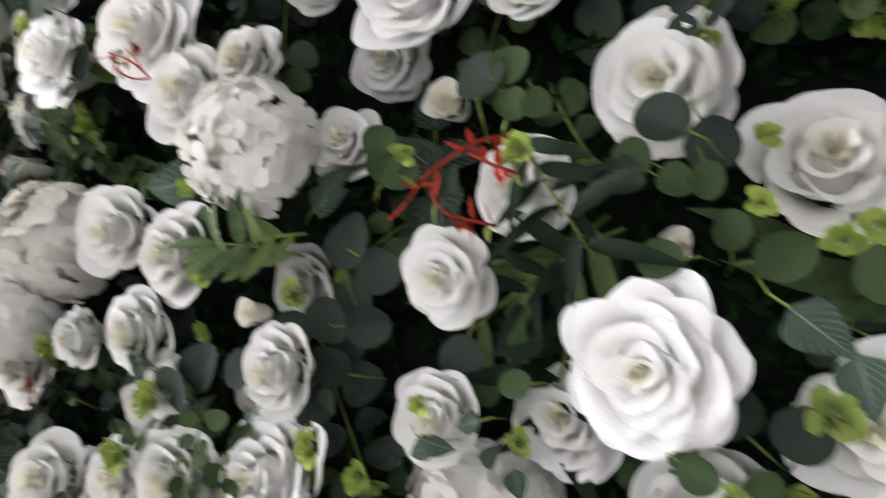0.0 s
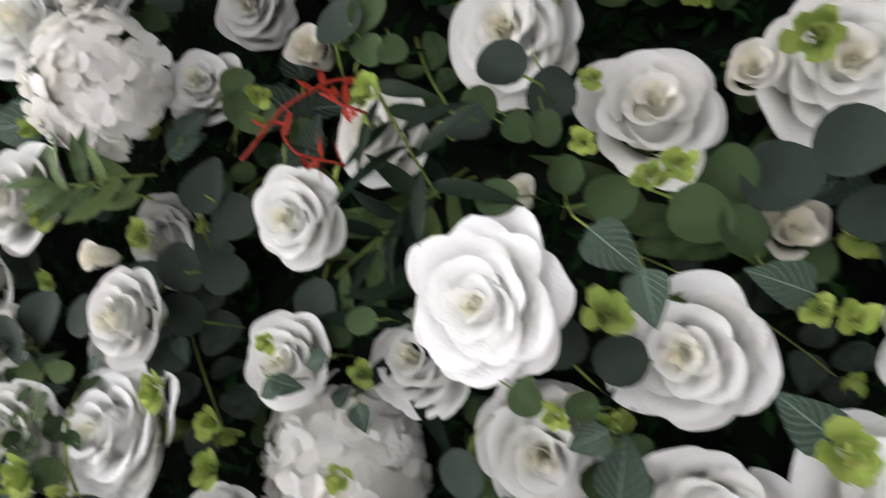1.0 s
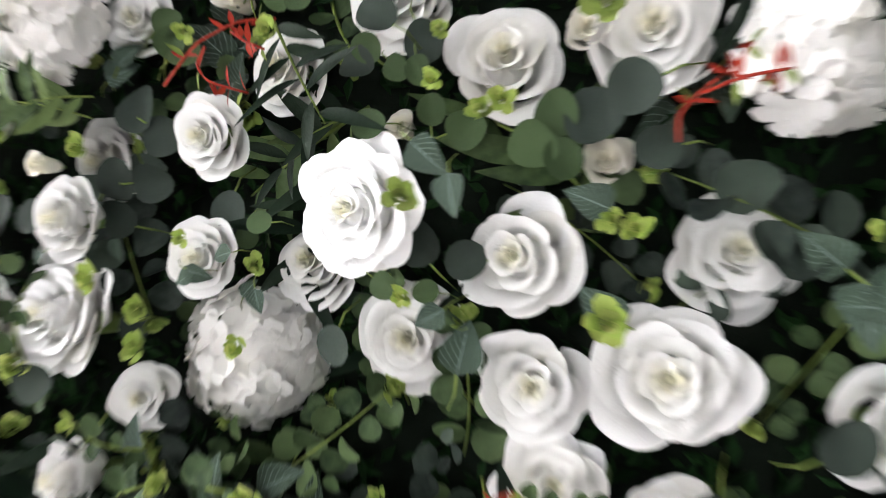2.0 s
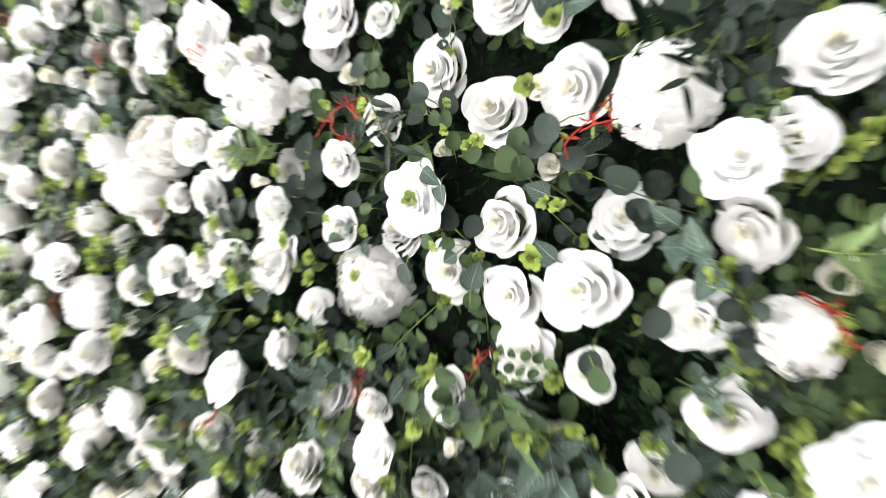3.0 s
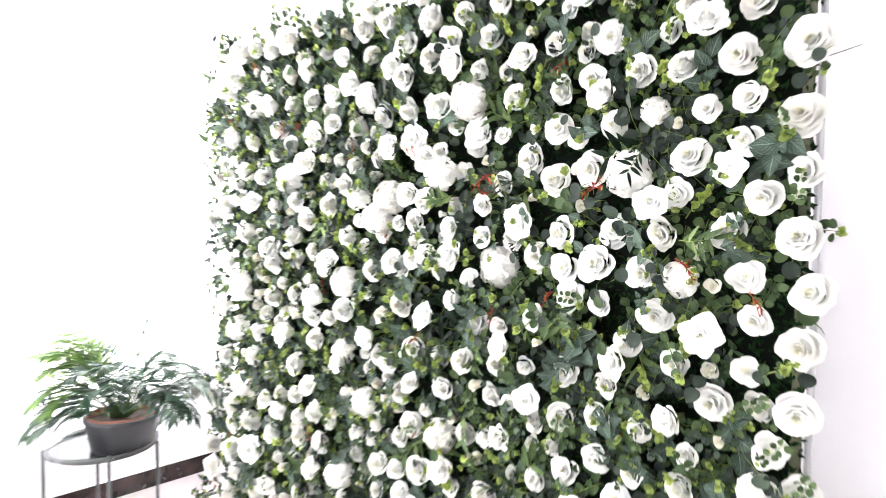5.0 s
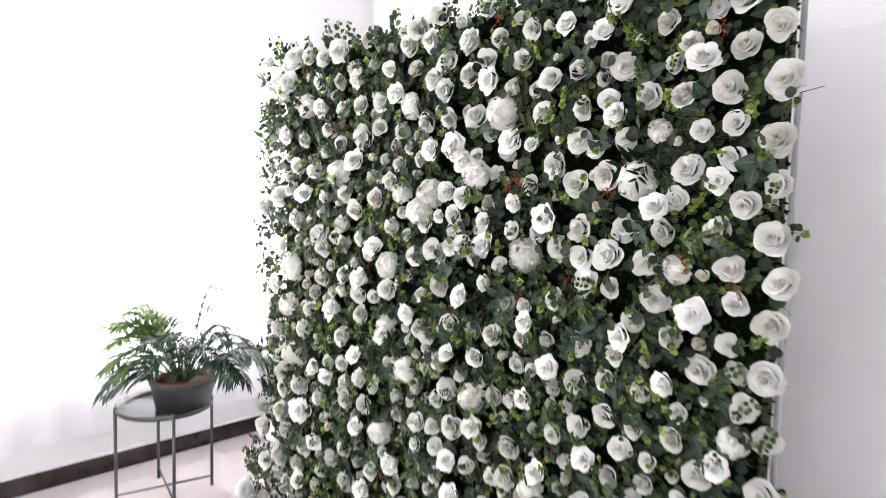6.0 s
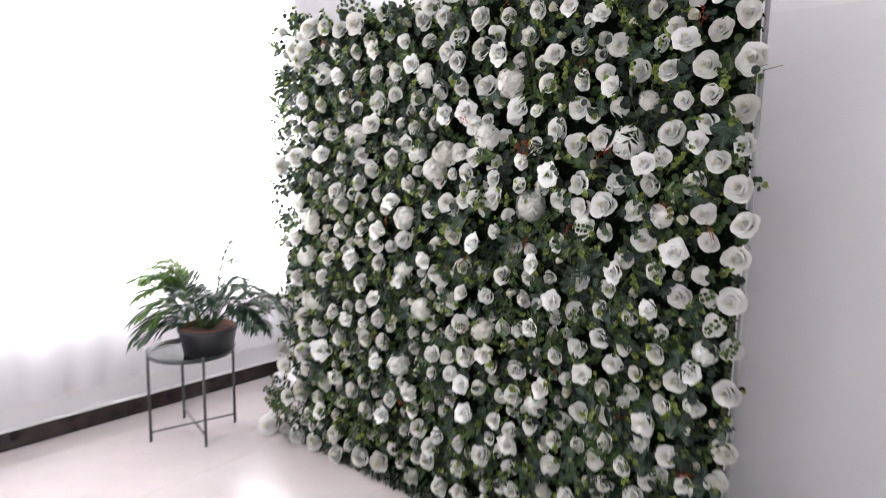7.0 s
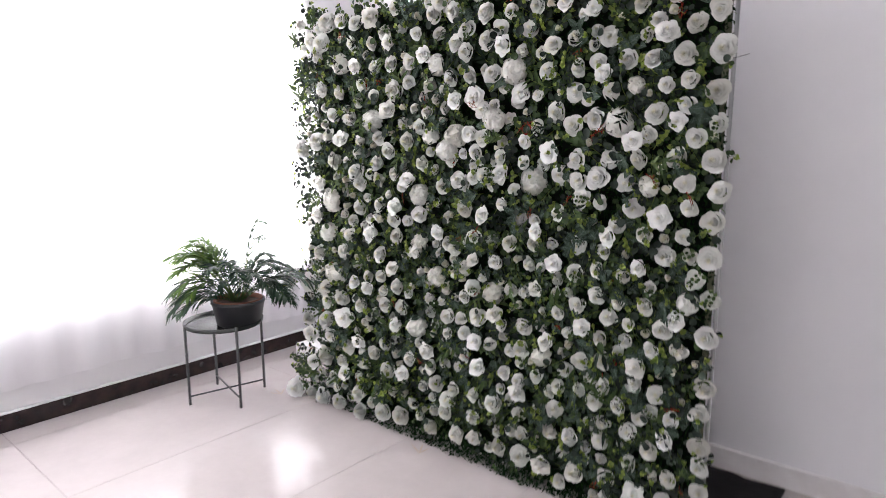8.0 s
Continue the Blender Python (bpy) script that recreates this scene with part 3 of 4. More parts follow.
roses((-1.279, 1.584, 0.137), (-0.996, 1.522, 0.12), (-0.646, 1.519, 0.1), (-0.558, 1.579, 0.097), (-0.318, 1.519, 0.09), (-0.111, 1.547, 0.082, -0.03), (-0.040, 1.571, 0.060, -0.03), (-0.012, 1.512, 0.07, 0.02), (0.031, 1.579, 0.081, -0.03), (0.067, 1.542, 0.055, -0.03), (0.1, 1.539, 0.079, 0.05), (0.173, 1.559, 0.075, -0.03), (0.289, 1.536, 0.068, -0.015), (0.366, 1.536, 0.084, 0.027), (0.531, 1.552, 0.096, 0.007), (0.676, 1.564, 0.095, 0.031), (0.808, 1.558, 0.086), (0.953, 1.569, 0.088), (1.088, 1.557, 0.099))
open_roses((0.421, 1.579, 0.112, -0.029))
hydrangeas((-0.127, 1.587, 0.108, -0.03))
roses((-0.815, 1.463, 0.128), (-0.785, 1.402, 0.097), (-0.636, 1.429, 0.093), (-0.519, 1.463, 0.082), (-0.181, 1.412, 0.093), (-0.071, 1.450, 0.088, -0.03), (-0.063, 1.431, 0.089), (0.022, 1.464, 0.078, -0.03), (0.080, 1.472, 0.091, -0.03), (0.101, 1.428, 0.066), (0.227, 1.415, 0.064), (0.45, 1.485, 0.093, 0.026), (0.547, 1.464, 0.09, 0.005), (0.636, 1.479, 0.111, 0.003), (0.765, 1.464, 0.087), (0.994, 1.473, 0.081), (1.115, 1.448, 0.096))
open_roses((-0.4, 1.438, 0.099), (0.15, 1.477, 0.119, -0.009))
hydrangeas((0.3, 1.451, 0.132, 0.05), (0.852, 1.457, 0.09))
rosebuds((-0.893, 1.42, 0.056), (0.928, 1.449, 0.046))
roses((-0.046, 1.31, 0.095), (0.168, 1.345, 0.072), (0.462, 1.325, 0.081), (0.647, 1.382, 0.069), (0.8, 1.367, 0.091), (1.012, 1.381, 0.076), (1.099, 1.336, 0.096))
open_roses((-1.098, 1.39, 0.107), (0.565, 1.396, 0.095), (0.915, 1.344, 0.102))
hydrangeas((-0.34, 1.363, 0.117))
roses((-0.791, 1.267, 0.098), (-0.631, 1.296, 0.093), (-0.526, 1.218, 0.09), (-0.422, 1.221, 0.067), (-0.341, 1.262, 0.098), (0.35, 1.287, 0.058), (0.733, 1.294, 0.075), (0.846, 1.264, 0.077), (1.002, 1.275, 0.069), (1.098, 1.201, 0.097))
open_roses((-1.136, 1.206, 0.117), (-0.493, 1.297, 0.116), (0.079, 1.289, 0.102), (0.371, 1.241, 0.088), (0.707, 1.249, 0.089))
hydrangeas((-1.033, 1.294, 0.154))
rosebuds((-0.625, 1.217, 0.057), (-0.116, 1.278, 0.044), (0.478, 1.261, 0.032))
roses((-0.884, 1.109, 0.093), (-0.507, 1.135, 0.09), (-0.153, 1.129, 0.08), (-0.106, 1.112, 0.079), (0.016, 1.18, 0.082), (0.217, 1.173, 0.093), (0.344, 1.181, 0.084), (0.566, 1.197, 0.084), (0.655, 1.1, 0.082), (0.681, 1.186, 0.072), (0.932, 1.192, 0.089), (1.049, 1.116, 0.082))
open_roses((-0.684, 1.139, 0.116), (-0.193, 1.184, 0.099), (0.465, 1.11, 0.091), (0.842, 1.139, 0.086))
hydrangeas((-1.07, 1.109, 0.117), (-0.344, 1.116, 0.1))
rosebuds((0.952, 1.113, 0.036))
roses((-0.938, 1.005, 0.111), (-0.64, 1.022, 0.101), (-0.046, 1.021, 0.084), (0.139, 1.072, 0.079), (0.39, 1.083, 0.052), (0.557, 1.075, 0.085), (0.766, 1.092, 0.066), (0.879, 1.062, 0.064), (1.108, 1.044, 0.086))
open_roses((-0.34, 1.074, 0.079), (0.027, 1.074, 0.076))
hydrangeas((1.028, 1.02, 0.086))
rosebuds((0.714, 1.061, 0.031))
roses((-1.157, 0.98, 0.11), (-0.155, 0.906, 0.075), (0.007, 0.93, 0.089), (0.569, 0.942, 0.08), (0.659, 0.993, 0.083), (0.713, 0.913, 0.082), (0.751, 0.984, 0.071), (0.865, 0.981, 0.083), (0.937, 0.903, 0.087), (1.103, 0.903, 0.095))
open_roses((-0.515, 0.963, 0.091), (0.375, 0.984, 0.084), (0.996, 0.952, 0.087))
hydrangeas((-0.229, 0.953, 0.109), (0.125, 0.921, 0.109))
rosebuds((-0.812, 0.986, 0.061))
roses((-0.857, 0.832, 0.094), (-0.736, 0.882, 0.083), (-0.635, 0.897, 0.08), (-0.616, 0.82, 0.073), (-0.514, 0.857, 0.098), (-0.046, 0.88, 0.079), (0.475, 0.887, 0.067), (0.679, 0.814, 0.074), (0.79, 0.826, 0.072), (0.799, 0.899, 0.062), (0.897, 0.809, 0.079), (1.008, 0.827, 0.080))
open_roses((-0.719, 0.823, 0.097), (0.155, 0.834, 0.097), (0.609, 0.854, 0.09))
hydrangeas((-1.016, 0.861, 0.148))
rosebuds((1.117, 0.814, 0.040))
roses((-1.474, 0.761, 0.118), (-1.281, 0.771, 0.131), (-1.116, 0.76, 0.11), (-0.972, 0.72, 0.114), (-0.805, 0.707, 0.101), (-0.605, 0.741, 0.095), (-0.474, 0.748, 0.091), (-0.155, 0.759, 0.089), (-0.064, 0.762, 0.074), (0.035, 0.788, 0.102), (0.175, 0.779, 0.075), (0.301, 0.789, 0.088), (0.696, 0.72, 0.085), (1.11, 0.705, 0.098))
open_roses((0.433, 0.755, 0.09), (0.85, 0.737, 0.095))
rosebuds((0.936, 0.718, 0.038), (0.99, 0.747, 0.041), (1.073, 0.797, 0.037))
roses((-1.094, 0.693, 0.119), (-0.156, 0.67, 0.07), (-0.046, 0.692, 0.074), (0.111, 0.668, 0.071), (0.288, 0.679, 0.095), (0.592, 0.695, 0.082), (0.7, 0.609, 0.076), (0.835, 0.656, 0.077), (0.93, 0.634, 0.086), (1.096, 0.6, 0.082))
open_roses((-0.921, 0.616, 0.145), (-0.501, 0.652, 0.099), (0.039, 0.671, 0.096))
hydrangeas((-0.372, 0.658, 0.117), (0.394, 0.67, 0.103))
roses((-1.297, 0.532, 0.098), (-1.128, 0.563, 0.121), (-0.612, 0.512, 0.089), (-0.046, 0.575, 0.081), (0.195, 0.546, 0.076), (0.275, 0.524, 0.08), (0.485, 0.552, 0.081), (0.588, 0.566, 0.078), (0.664, 0.535, 0.087), (0.767, 0.539, 0.08), (0.911, 0.557, 0.067), (0.991, 0.545, 0.075))
open_roses((-0.276, 0.552, 0.107), (0.057, 0.546, 0.103))
roses((-1.08, 0.466, 0.103), (-0.926, 0.427, 0.107), (-0.706, 0.442, 0.1), (-0.425, 0.473, 0.092), (-0.274, 0.461, 0.088), (0.474, 0.442, 0.088), (0.707, 0.446, 0.077), (0.821, 0.443, 0.085), (1.105, 0.464, 0.088))
open_roses((-1.25, 0.453, 0.115), (-0.803, 0.493, 0.102), (0.288, 0.478, 0.103), (0.98, 0.465, 0.093))
roses((-1.142, 0.326, 0.141), (-0.982, 0.326, 0.093), (-0.78, 0.357, 0.079), (-0.593, 0.368, 0.105), (-0.235, 0.378, 0.095), (-0.158, 0.311, 0.1), (-0.12, 0.377, 0.085), (0.009, 0.382, 0.082), (0.13, 0.371, 0.103), (0.448, 0.325, 0.09), (0.549, 0.33, 0.093), (0.697, 0.365, 0.084), (0.827, 0.307, 0.077), (0.908, 0.385, 0.084), (1.11, 0.384, 0.085))
open_roses((-0.456, 0.39, 0.1))
roses((-1.067, 0.216, 0.087), (-0.4, 0.221, 0.079), (-0.178, 0.237, 0.095), (0.009, 0.262, 0.089), (0.302, 0.265, 0.082), (0.73, 0.2, 0.096), (0.994, 0.293, 0.078), (1.116, 0.28, 0.082))
open_roses((-1.234, 0.273, 0.108), (-0.938, 0.271, 0.1))
rosebuds((-0.464, 0.262, 0.053))
roses((-0.847, 0.165, 0.124), (-0.502, 0.115, 0.12), (-0.278, 0.121, 0.099), (-0.101, 0.135, 0.107), (0.167, 0.153, 0.099), (0.292, 0.152, 0.108), (0.577, 0.169, 0.106))
open_roses((0.041, 0.173, 0.096), (0.424, 0.158, 0.109), (0.866, 0.19, 0.108))
roses((-1.302, 0.045, 0.102), (-1.187, 0.045, 0.127), (-1.033, 0.052, 0.114), (-0.842, 0.049, 0.117), (-0.647, 0.099, 0.126))
open_roses((-1.426, 0.045, 0.171))

# unseen upper and lower ends of the panel carry the same flowers
for k in range(120):
    x, z = (pick.uniform(LEFT + 0.95, RIGHT - 0.05), pick.uniform(2.06, TOP - 0.03)) if k % 5 else (pick.uniform(0.72, RIGHT - 0.05), pick.uniform(0.05, 0.3))
    d = pick.uniform(0.075, 0.105)
    if all((x - a) ** 2 + (z - b) ** 2 > (0.47 * (d + c)) ** 2 for a, b, c in SPOTS):
        flower("open" if k % 6 == 0 else "rose", x, z, d)


# half-hidden cream roses and buds that fill the gaps between the larger heads
for k in range(2600):
    x, z = pick.uniform(LEFT + 0.03, RIGHT - 0.05), pick.uniform(0.08, TOP - 0.05)
    d = pick.uniform(0.05, 0.082)
    if 0.0 < x < 0.74 and 1.38 < z < 1.86:
        continue
    if all((x - a) ** 2 + (z - b) ** 2 > (0.45 * (d + c)) ** 2 for a, b, c in SPOTS):
        flower("bud" if d < 0.055 else "rose", x, z, d, pick.uniform(0.02, 0.04))


def wall_box(name, x0, x1, y0, y1, z0, z1, mat, bevel=0.0, label=""):
    bm = bmesh.new()
    box_bm(bm, x0, x1, y0 - 0.10, y1 - 0.10, z0, z1, bevel)
    return part(name, from_bm(name, bm, [mat]), wall, None, label)


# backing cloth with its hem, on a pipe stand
wall_box("backing", LEFT + 0.03, RIGHT - 0.02, 0.112, 0.122, 0.012, TOP - 0.03, M_BACK, 0, "green backing cloth, coloured near black for the shade behind the flowers")
wall_box("hem", RIGHT - 0.02, RIGHT, 0.104, 0.126, 0.012, TOP - 0.03, M_HEM, 0.003, "olive hem of the backing cloth")
for x in (LEFT + 0.15, RIGHT + 0.008):
    v, f = tube([(x, 0.046, 0.02), (x, 0.046, TOP - 0.03)], 0.008, 10)
    part("pole", mesh_of("pole", v, f, [M_PIPE]), wall, None, "steel pipe of the stand")
    wall_box("foot", x - 0.03, x + 0.03, 0.125, 0.42, 0.0, 0.02, M_PIPE, 0.004)
v, f = tube([(LEFT + 0.05, 0.042, TOP - 0.05), (RIGHT + 0.008, 0.042, TOP - 0.05)], 0.016, 10)
part("crossbar", mesh_of("crossbar", v, f, [M_PIPE]), wall)

# dense mat of tiny leaves between the flowers
mat_rng = np.random.default_rng(3)
count, skirt = 30000, 4500
cx, cz = mat_rng.uniform(LEFT, RIGHT + 0.012, count), mat_rng.uniform(0.006, TOP - 0.02, count)
cy = 0.008 - 0.045 * mat_rng.random(count) ** 1.5
# the foot of the panel bulges out over the floor
cz[:skirt] = 0.004 + 0.09 * mat_rng.random(skirt) ** 1.4
cy[:skirt] = -0.10 * (1 - cz[:skirt] / 0.11) * mat_rng.random(skirt) ** 0.5
cx[:skirt] = mat_rng.uniform(LEFT - 0.12, RIGHT, skirt)
ang, lift = mat_rng.uniform(0, 6.283, count), mat_rng.uniform(-0.9, 0.9, count)
size = mat_rng.uniform(0.006, 0.013, count)
ux, uz = np.cos(ang) * size, np.sin(ang) * size
vx, vz = -np.sin(ang) * size * 0.42, np.cos(ang) * size * 0.42
dy = lift * size
corner = np.stack([np.stack([cx - ux, cy, cz - uz], 1), np.stack([cx + vx, cy + dy - 0.3 * size, cz + vz], 1), np.stack([cx + ux, cy + dy, cz + uz], 1), np.stack([cx - vx, cy - 0.3 * size, cz - vz], 1)], 1)
corner[:, :, 2] = np.maximum(corner[:, :, 2], 0.002)
leaves = part("small_leaves", mesh_of("small_leaves", corner.reshape(-1, 3).tolist(), (np.arange(count * 4).reshape(-1, 4)).tolist(), [M_MAT], None, False), wall, None, "dense mat of tiny green leaves, coloured dark for the shade between the flowers")
leaves["kind"] = "stuff"

ROUND = [round_sprig(100 + k, 0.13 + 0.012 * (k % 4), 4 + k % 3, (0.034, 0.038, 0.031)[k % 3]) for k in range(6)]
FRESH = [round_sprig(120 + k, 0.11, 5, 0.027, [M_FRESH, M_STEM, M_LIME]) for k in range(4)]
SEEDED = [seeded_sprig(140 + k) for k in range(5)]
VEINED = [veined_sprig(160 + k) for k in range(5)]
WILLOW = [willow_sprig(180 + k, (M_WILLOW, M_DEEP)[k % 2]) for k in range(4)]
REDS = [red_sprig(200 + k) for k in range(4)]


def covered(x, z, share):
    return any((x - a) ** 2 + (z - b) ** 2 < (share * c) ** 2 for a, b, c in SPOTS)


def sprig(name, stock, x, z, y=0.02, spin=None, scale=1.0, tilt=22, label=""):
    if spin is None:
        spin = pick.uniform(-75, 75) if z < 0.26 else pick.uniform(0, 360)
    m = TO_WALL @ Matrix.Translation((x, y, z)) @ OUT @ pose(0, 0, 0, pick.uniform(-8, tilt), pick.uniform(-tilt, tilt), spin) @ Matrix.Scale(scale * pick.uniform(0.85, 1.15), 4)
    return part(name, pick.choice(stock), wall, m, label)


NEAR = (0.16, 0.72, 1.40, 1.82)


def scatter(name, stock, count, share, depth, label, scale=1.0, tilt=22):
    made = tries = 0
    while made < count and tries < count * 60:
        tries += 1
        x, z = pick.uniform(LEFT + 0.02, RIGHT - 0.04), pick.uniform(0.12, TOP - 0.03)
        if covered(x, z, share) and pick.random() < 0.95:
            continue
        back = NEAR[0] < x < NEAR[1] and NEAR[2] < z < NEAR[3]
        if back and pick.random() < 0.72:
            continue
        if name == "willow_sprig" and (x > RIGHT - 0.16 or z > TOP - 0.14):
            continue
        sprig(name, stock, x, z, 0.085 if back else pick.uniform(*depth), None, scale, 12 if back else tilt, label)
        made += 1


scatter("eucalyptus_sprig", ROUND, 260, 0.56, (0.04, 0.075), "eucalyptus sprig with round grey-green leaves")
scatter("fresh_eucalyptus_sprig", FRESH, 250, 0.56, (0.035, 0.075), "eucalyptus sprig with small fresh green leaves")
scatter("veined_sprig", VEINED, 220, 0.54, (0.02, 0.06), "sprig of frosted, pale-veined leaves with a lime tip")
scatter("seeded_sprig", SEEDED, 295, 0.48, (0.0, 0.05), "short lime green shoot with opening tips")
for k in range(150):
    x, z = pick.uniform(0.70, RIGHT - 0.01), pick.uniform(0.1, TOP - 0.05)
    if not covered(x, z, 0.5) and not (x < NEAR[1] and NEAR[2] < z < NEAR[3]):
        sprig("fresh_eucalyptus_sprig" if k % 2 else "eucalyptus_sprig", FRESH if k % 2 else ROUND, x, z, pick.uniform(0.025, 0.055), None, 0.85, 15, "eucalyptus sprig with round grey-green leaves")
scatter("willow_sprig", WILLOW, 165, 0.54, (0.03, 0.06), "sprig of long narrow green leaves")
scatter("red_sprig", REDS, 30, 0.50, (-0.015, 0.02), "curling red twig with tiny buds", 0.72)

# further leafy filler, too dense to tell apart
filler = Builder()
for k in range(420):
    x, z = pick.uniform(LEFT + 0.02, RIGHT - 0.05), pick.uniform(0.08, TOP - 0.04)
    if covered(x, z, 0.5) or (NEAR[0] < x < NEAR[1] and NEAR[2] < z < NEAR[3]):
        continue
    m = TO_WALL @ Matrix.Translation((x, pick.uniform(0.03, 0.075), z)) @ OUT @ pose(0, 0, 0, pick.uniform(-5, 25), pick.uniform(-25, 25), pick.uniform(0, 360))
    rng = random.Random(900 + k)
    for q in range(7):
        v, f = round_leaf(rng.uniform(0.018, 0.034), rng, 8)
        filler.add(v, f, k % 2, m @ Matrix.Translation((rng.uniform(-0.03, 0.03), rng.uniform(-0.03, 0.03), rng.uniform(0, 0.035))) @ pose(0, 0, 0, rng.uniform(-40, 40), rng.uniform(-40, 40), rng.uniform(0, 360)))
part("filler_leaves", filler.mesh("filler_leaves", [M_FRESH, M_ROUND]), wall, None, "loose eucalyptus leaves between the flowers")["kind"] = "stuff"
front = Builder()
for k in range(1700):
    x, z = pick.uniform(LEFT + 0.01, RIGHT - 0.03), pick.uniform(0.05, TOP - 0.03)
    if covered(x, z, 0.47) or (NEAR[0] < x < NEAR[1] and NEAR[2] < z < NEAR[3]):
        continue
    rng = random.Random(3000 + k)
    m = TO_WALL @ Matrix.Translation((x, rng.uniform(0.0, 0.055), z)) @ OUT @ pose(0, 0, 0, rng.uniform(-20, 30), rng.uniform(-30, 30), rng.uniform(0, 360))
    for q in range(4):
        v, f = round_leaf(rng.uniform(0.013, 0.026), rng, 7)
        front.add(v, f, (0, 1, 1, 2)[k % 4], m @ pose(0, 0, 0, 0, 0, 90 * q + rng.uniform(-25, 25)) @ Matrix.Translation((0, 0.004, 0.004 * q)) @ pose(0, 0, 0, rng.uniform(-10, 55), rng.uniform(-30, 30), 0))
part("front_leaves", front.mesh("front_leaves", [M_FROST, M_FRESH, M_ROUND]), wall, None, "small frosted leaves between the flowers")["kind"] = "stuff"
for k in range(14):
    sprig("eucalyptus_sprig", FRESH + ROUND[:2], pick.uniform(-1.44, -1.28), pick.uniform(0.05, 0.24), pick.uniform(0.0, 0.06), pick.uniform(10, 85), 0.8, 18, "eucalyptus sprig with round grey-green leaves")

# the red twig and the long leaves among the most prominent flowers
def red_branch(*strands):
    """A red twig of several strands, each given by its points across and up the panel, with buds along it."""
    rng, b = random.Random(77), Builder()
    for strand in strands:
        ctrl = [Vector((x, -0.035 - 0.012 * math.sin(i), z)) for i, (x, z) in enumerate(strand)]
        pts = [ctrl[i].lerp(ctrl[i + 1], q / 4) for i in range(len(ctrl) - 1) for q in range(4)] + [ctrl[-1]]
        pts = [pts[0]] + [(pts[i - 1] + pts[i] * 2 + pts[i + 1]) / 4 for i in range(1, len(pts) - 1)] + [pts[-1]]
        b.add(*tube(pts, 0.0012, 6, 0.75), 0)
        for i in range(9):
            q, d = along(pts, rng.uniform(0.2, 1.0) ** 0.7 * 0.999)
            v, f = blade_leaf(rng.uniform(0.009, 0.016), 0.0048, rng, 3, 0.1)
            b.add(v, f, 1 if i % 3 == 0 else 0, Matrix.Translation(q) @ OUT @ pose(0, 0, 0, rng.uniform(-10, 60), rng.uniform(-60, 60), rng.uniform(-180, 180)))
    part("red_sprig", b.mesh("red_sprig", [M_RED, M_STEM]), wall, TO_WALL, "curling red twig with tiny buds")


red_branch([(0.268, 1.662), (0.283, 1.668), (0.301, 1.689), (0.327, 1.707), (0.352, 1.712)], [(0.301, 1.690), (0.302, 1.674), (0.312, 1.662), (0.340, 1.656)], [(0.322, 1.700), (0.340, 1.690), (0.356, 1.684)])
red_branch([(0.628, 1.628), (0.626, 1.642), (0.637, 1.655), (0.655, 1.672), (0.672, 1.697)], [(0.640, 1.657), (0.660, 1.664), (0.684, 1.668)])
for x, z, spin in ((0.545, 1.405, 150), (0.855, 1.505, 190), (1.03, 1.395, 30), (0.05, 1.78, 80)):
    sprig("red_sprig", REDS, x, z, -0.03, spin, 0.7, 8, "curling red twig with tiny buds")
sprig("willow_sprig", WILLOW[1:2], 0.775, 1.745, -0.045, 150, 0.6, 6, "sprig of long narrow green leaves")
sprig("willow_sprig", WILLOW[0:1], 0.86, 1.545, -0.03, 265, 0.7, 6, "sprig of long narrow green leaves")
for x, z, y, spin, scale in ((0.345, 1.715, -0.02, 215, 0.75), (0.375, 1.625, 0.03, 170, 0.8), (0.40, 1.66, 0.04, 120, 0.8), (0.20, 1.655, -0.03, 95, 0.62), (0.19, 1.64, -0.02, 70, 0.62)):
    sprig("willow_sprig", WILLOW[1::2] if x > 0.3 else WILLOW[0::2], x, z, y, spin, scale, 10, "sprig of long narrow green leaves")

# single leaves and tips that lie over the flowers
LEAF_RNG = random.Random(21)


def leaf_mesh(kind):
    b = Builder()
    if kind == "veined_leaf":
        v, f = blade_leaf(1.0, 0.78, LEAF_RNG, 8, 0.14, 1.3)
        b.add(v, f, 0, Matrix.Translation((0, -0.5, 0.05)), blade_uvs(8))
    elif kind == "lime_tip":
        tip_rosette(b, Matrix.Translation((0, 0, 0)), 1.15, LEAF_RNG, 0)
    else:
        v, f = round_leaf(1.0, LEAF_RNG, 16)
        b.add(v, f, 0, Matrix.Translation((0, -0.5, 0)))
    if kind != "lime_tip":
        b.add(*tube([(0, -0.48, 0), (0.05, -0.8, -0.12), (0.0, -1.1, -0.5)], 0.028, 5, 0.8), 1)
    return b.mesh(kind, [{"round_leaf": M_ROUND, "green_leaf": M_FRESH, "veined_leaf": M_VEINED, "lime_tip": M_LIME}[kind], M_STEM])


LEAF_STOCK = {kind: [leaf_mesh(kind) for k in range(4)] for kind in ("round_leaf", "green_leaf", "veined_leaf", "lime_tip")}


def leaves_of(kind, *spots):
    for x, y, z, d in spots:
        m = TO_WALL @ Matrix.Translation((x, y, z)) @ OUT @ pose(0, 0, 0, pick.uniform(-18, 14), pick.uniform(-18, 18), pick.uniform(0, 360)) @ Matrix.Scale(d, 4)
        part(kind, pick.choice(LEAF_STOCK[kind]), wall, m)


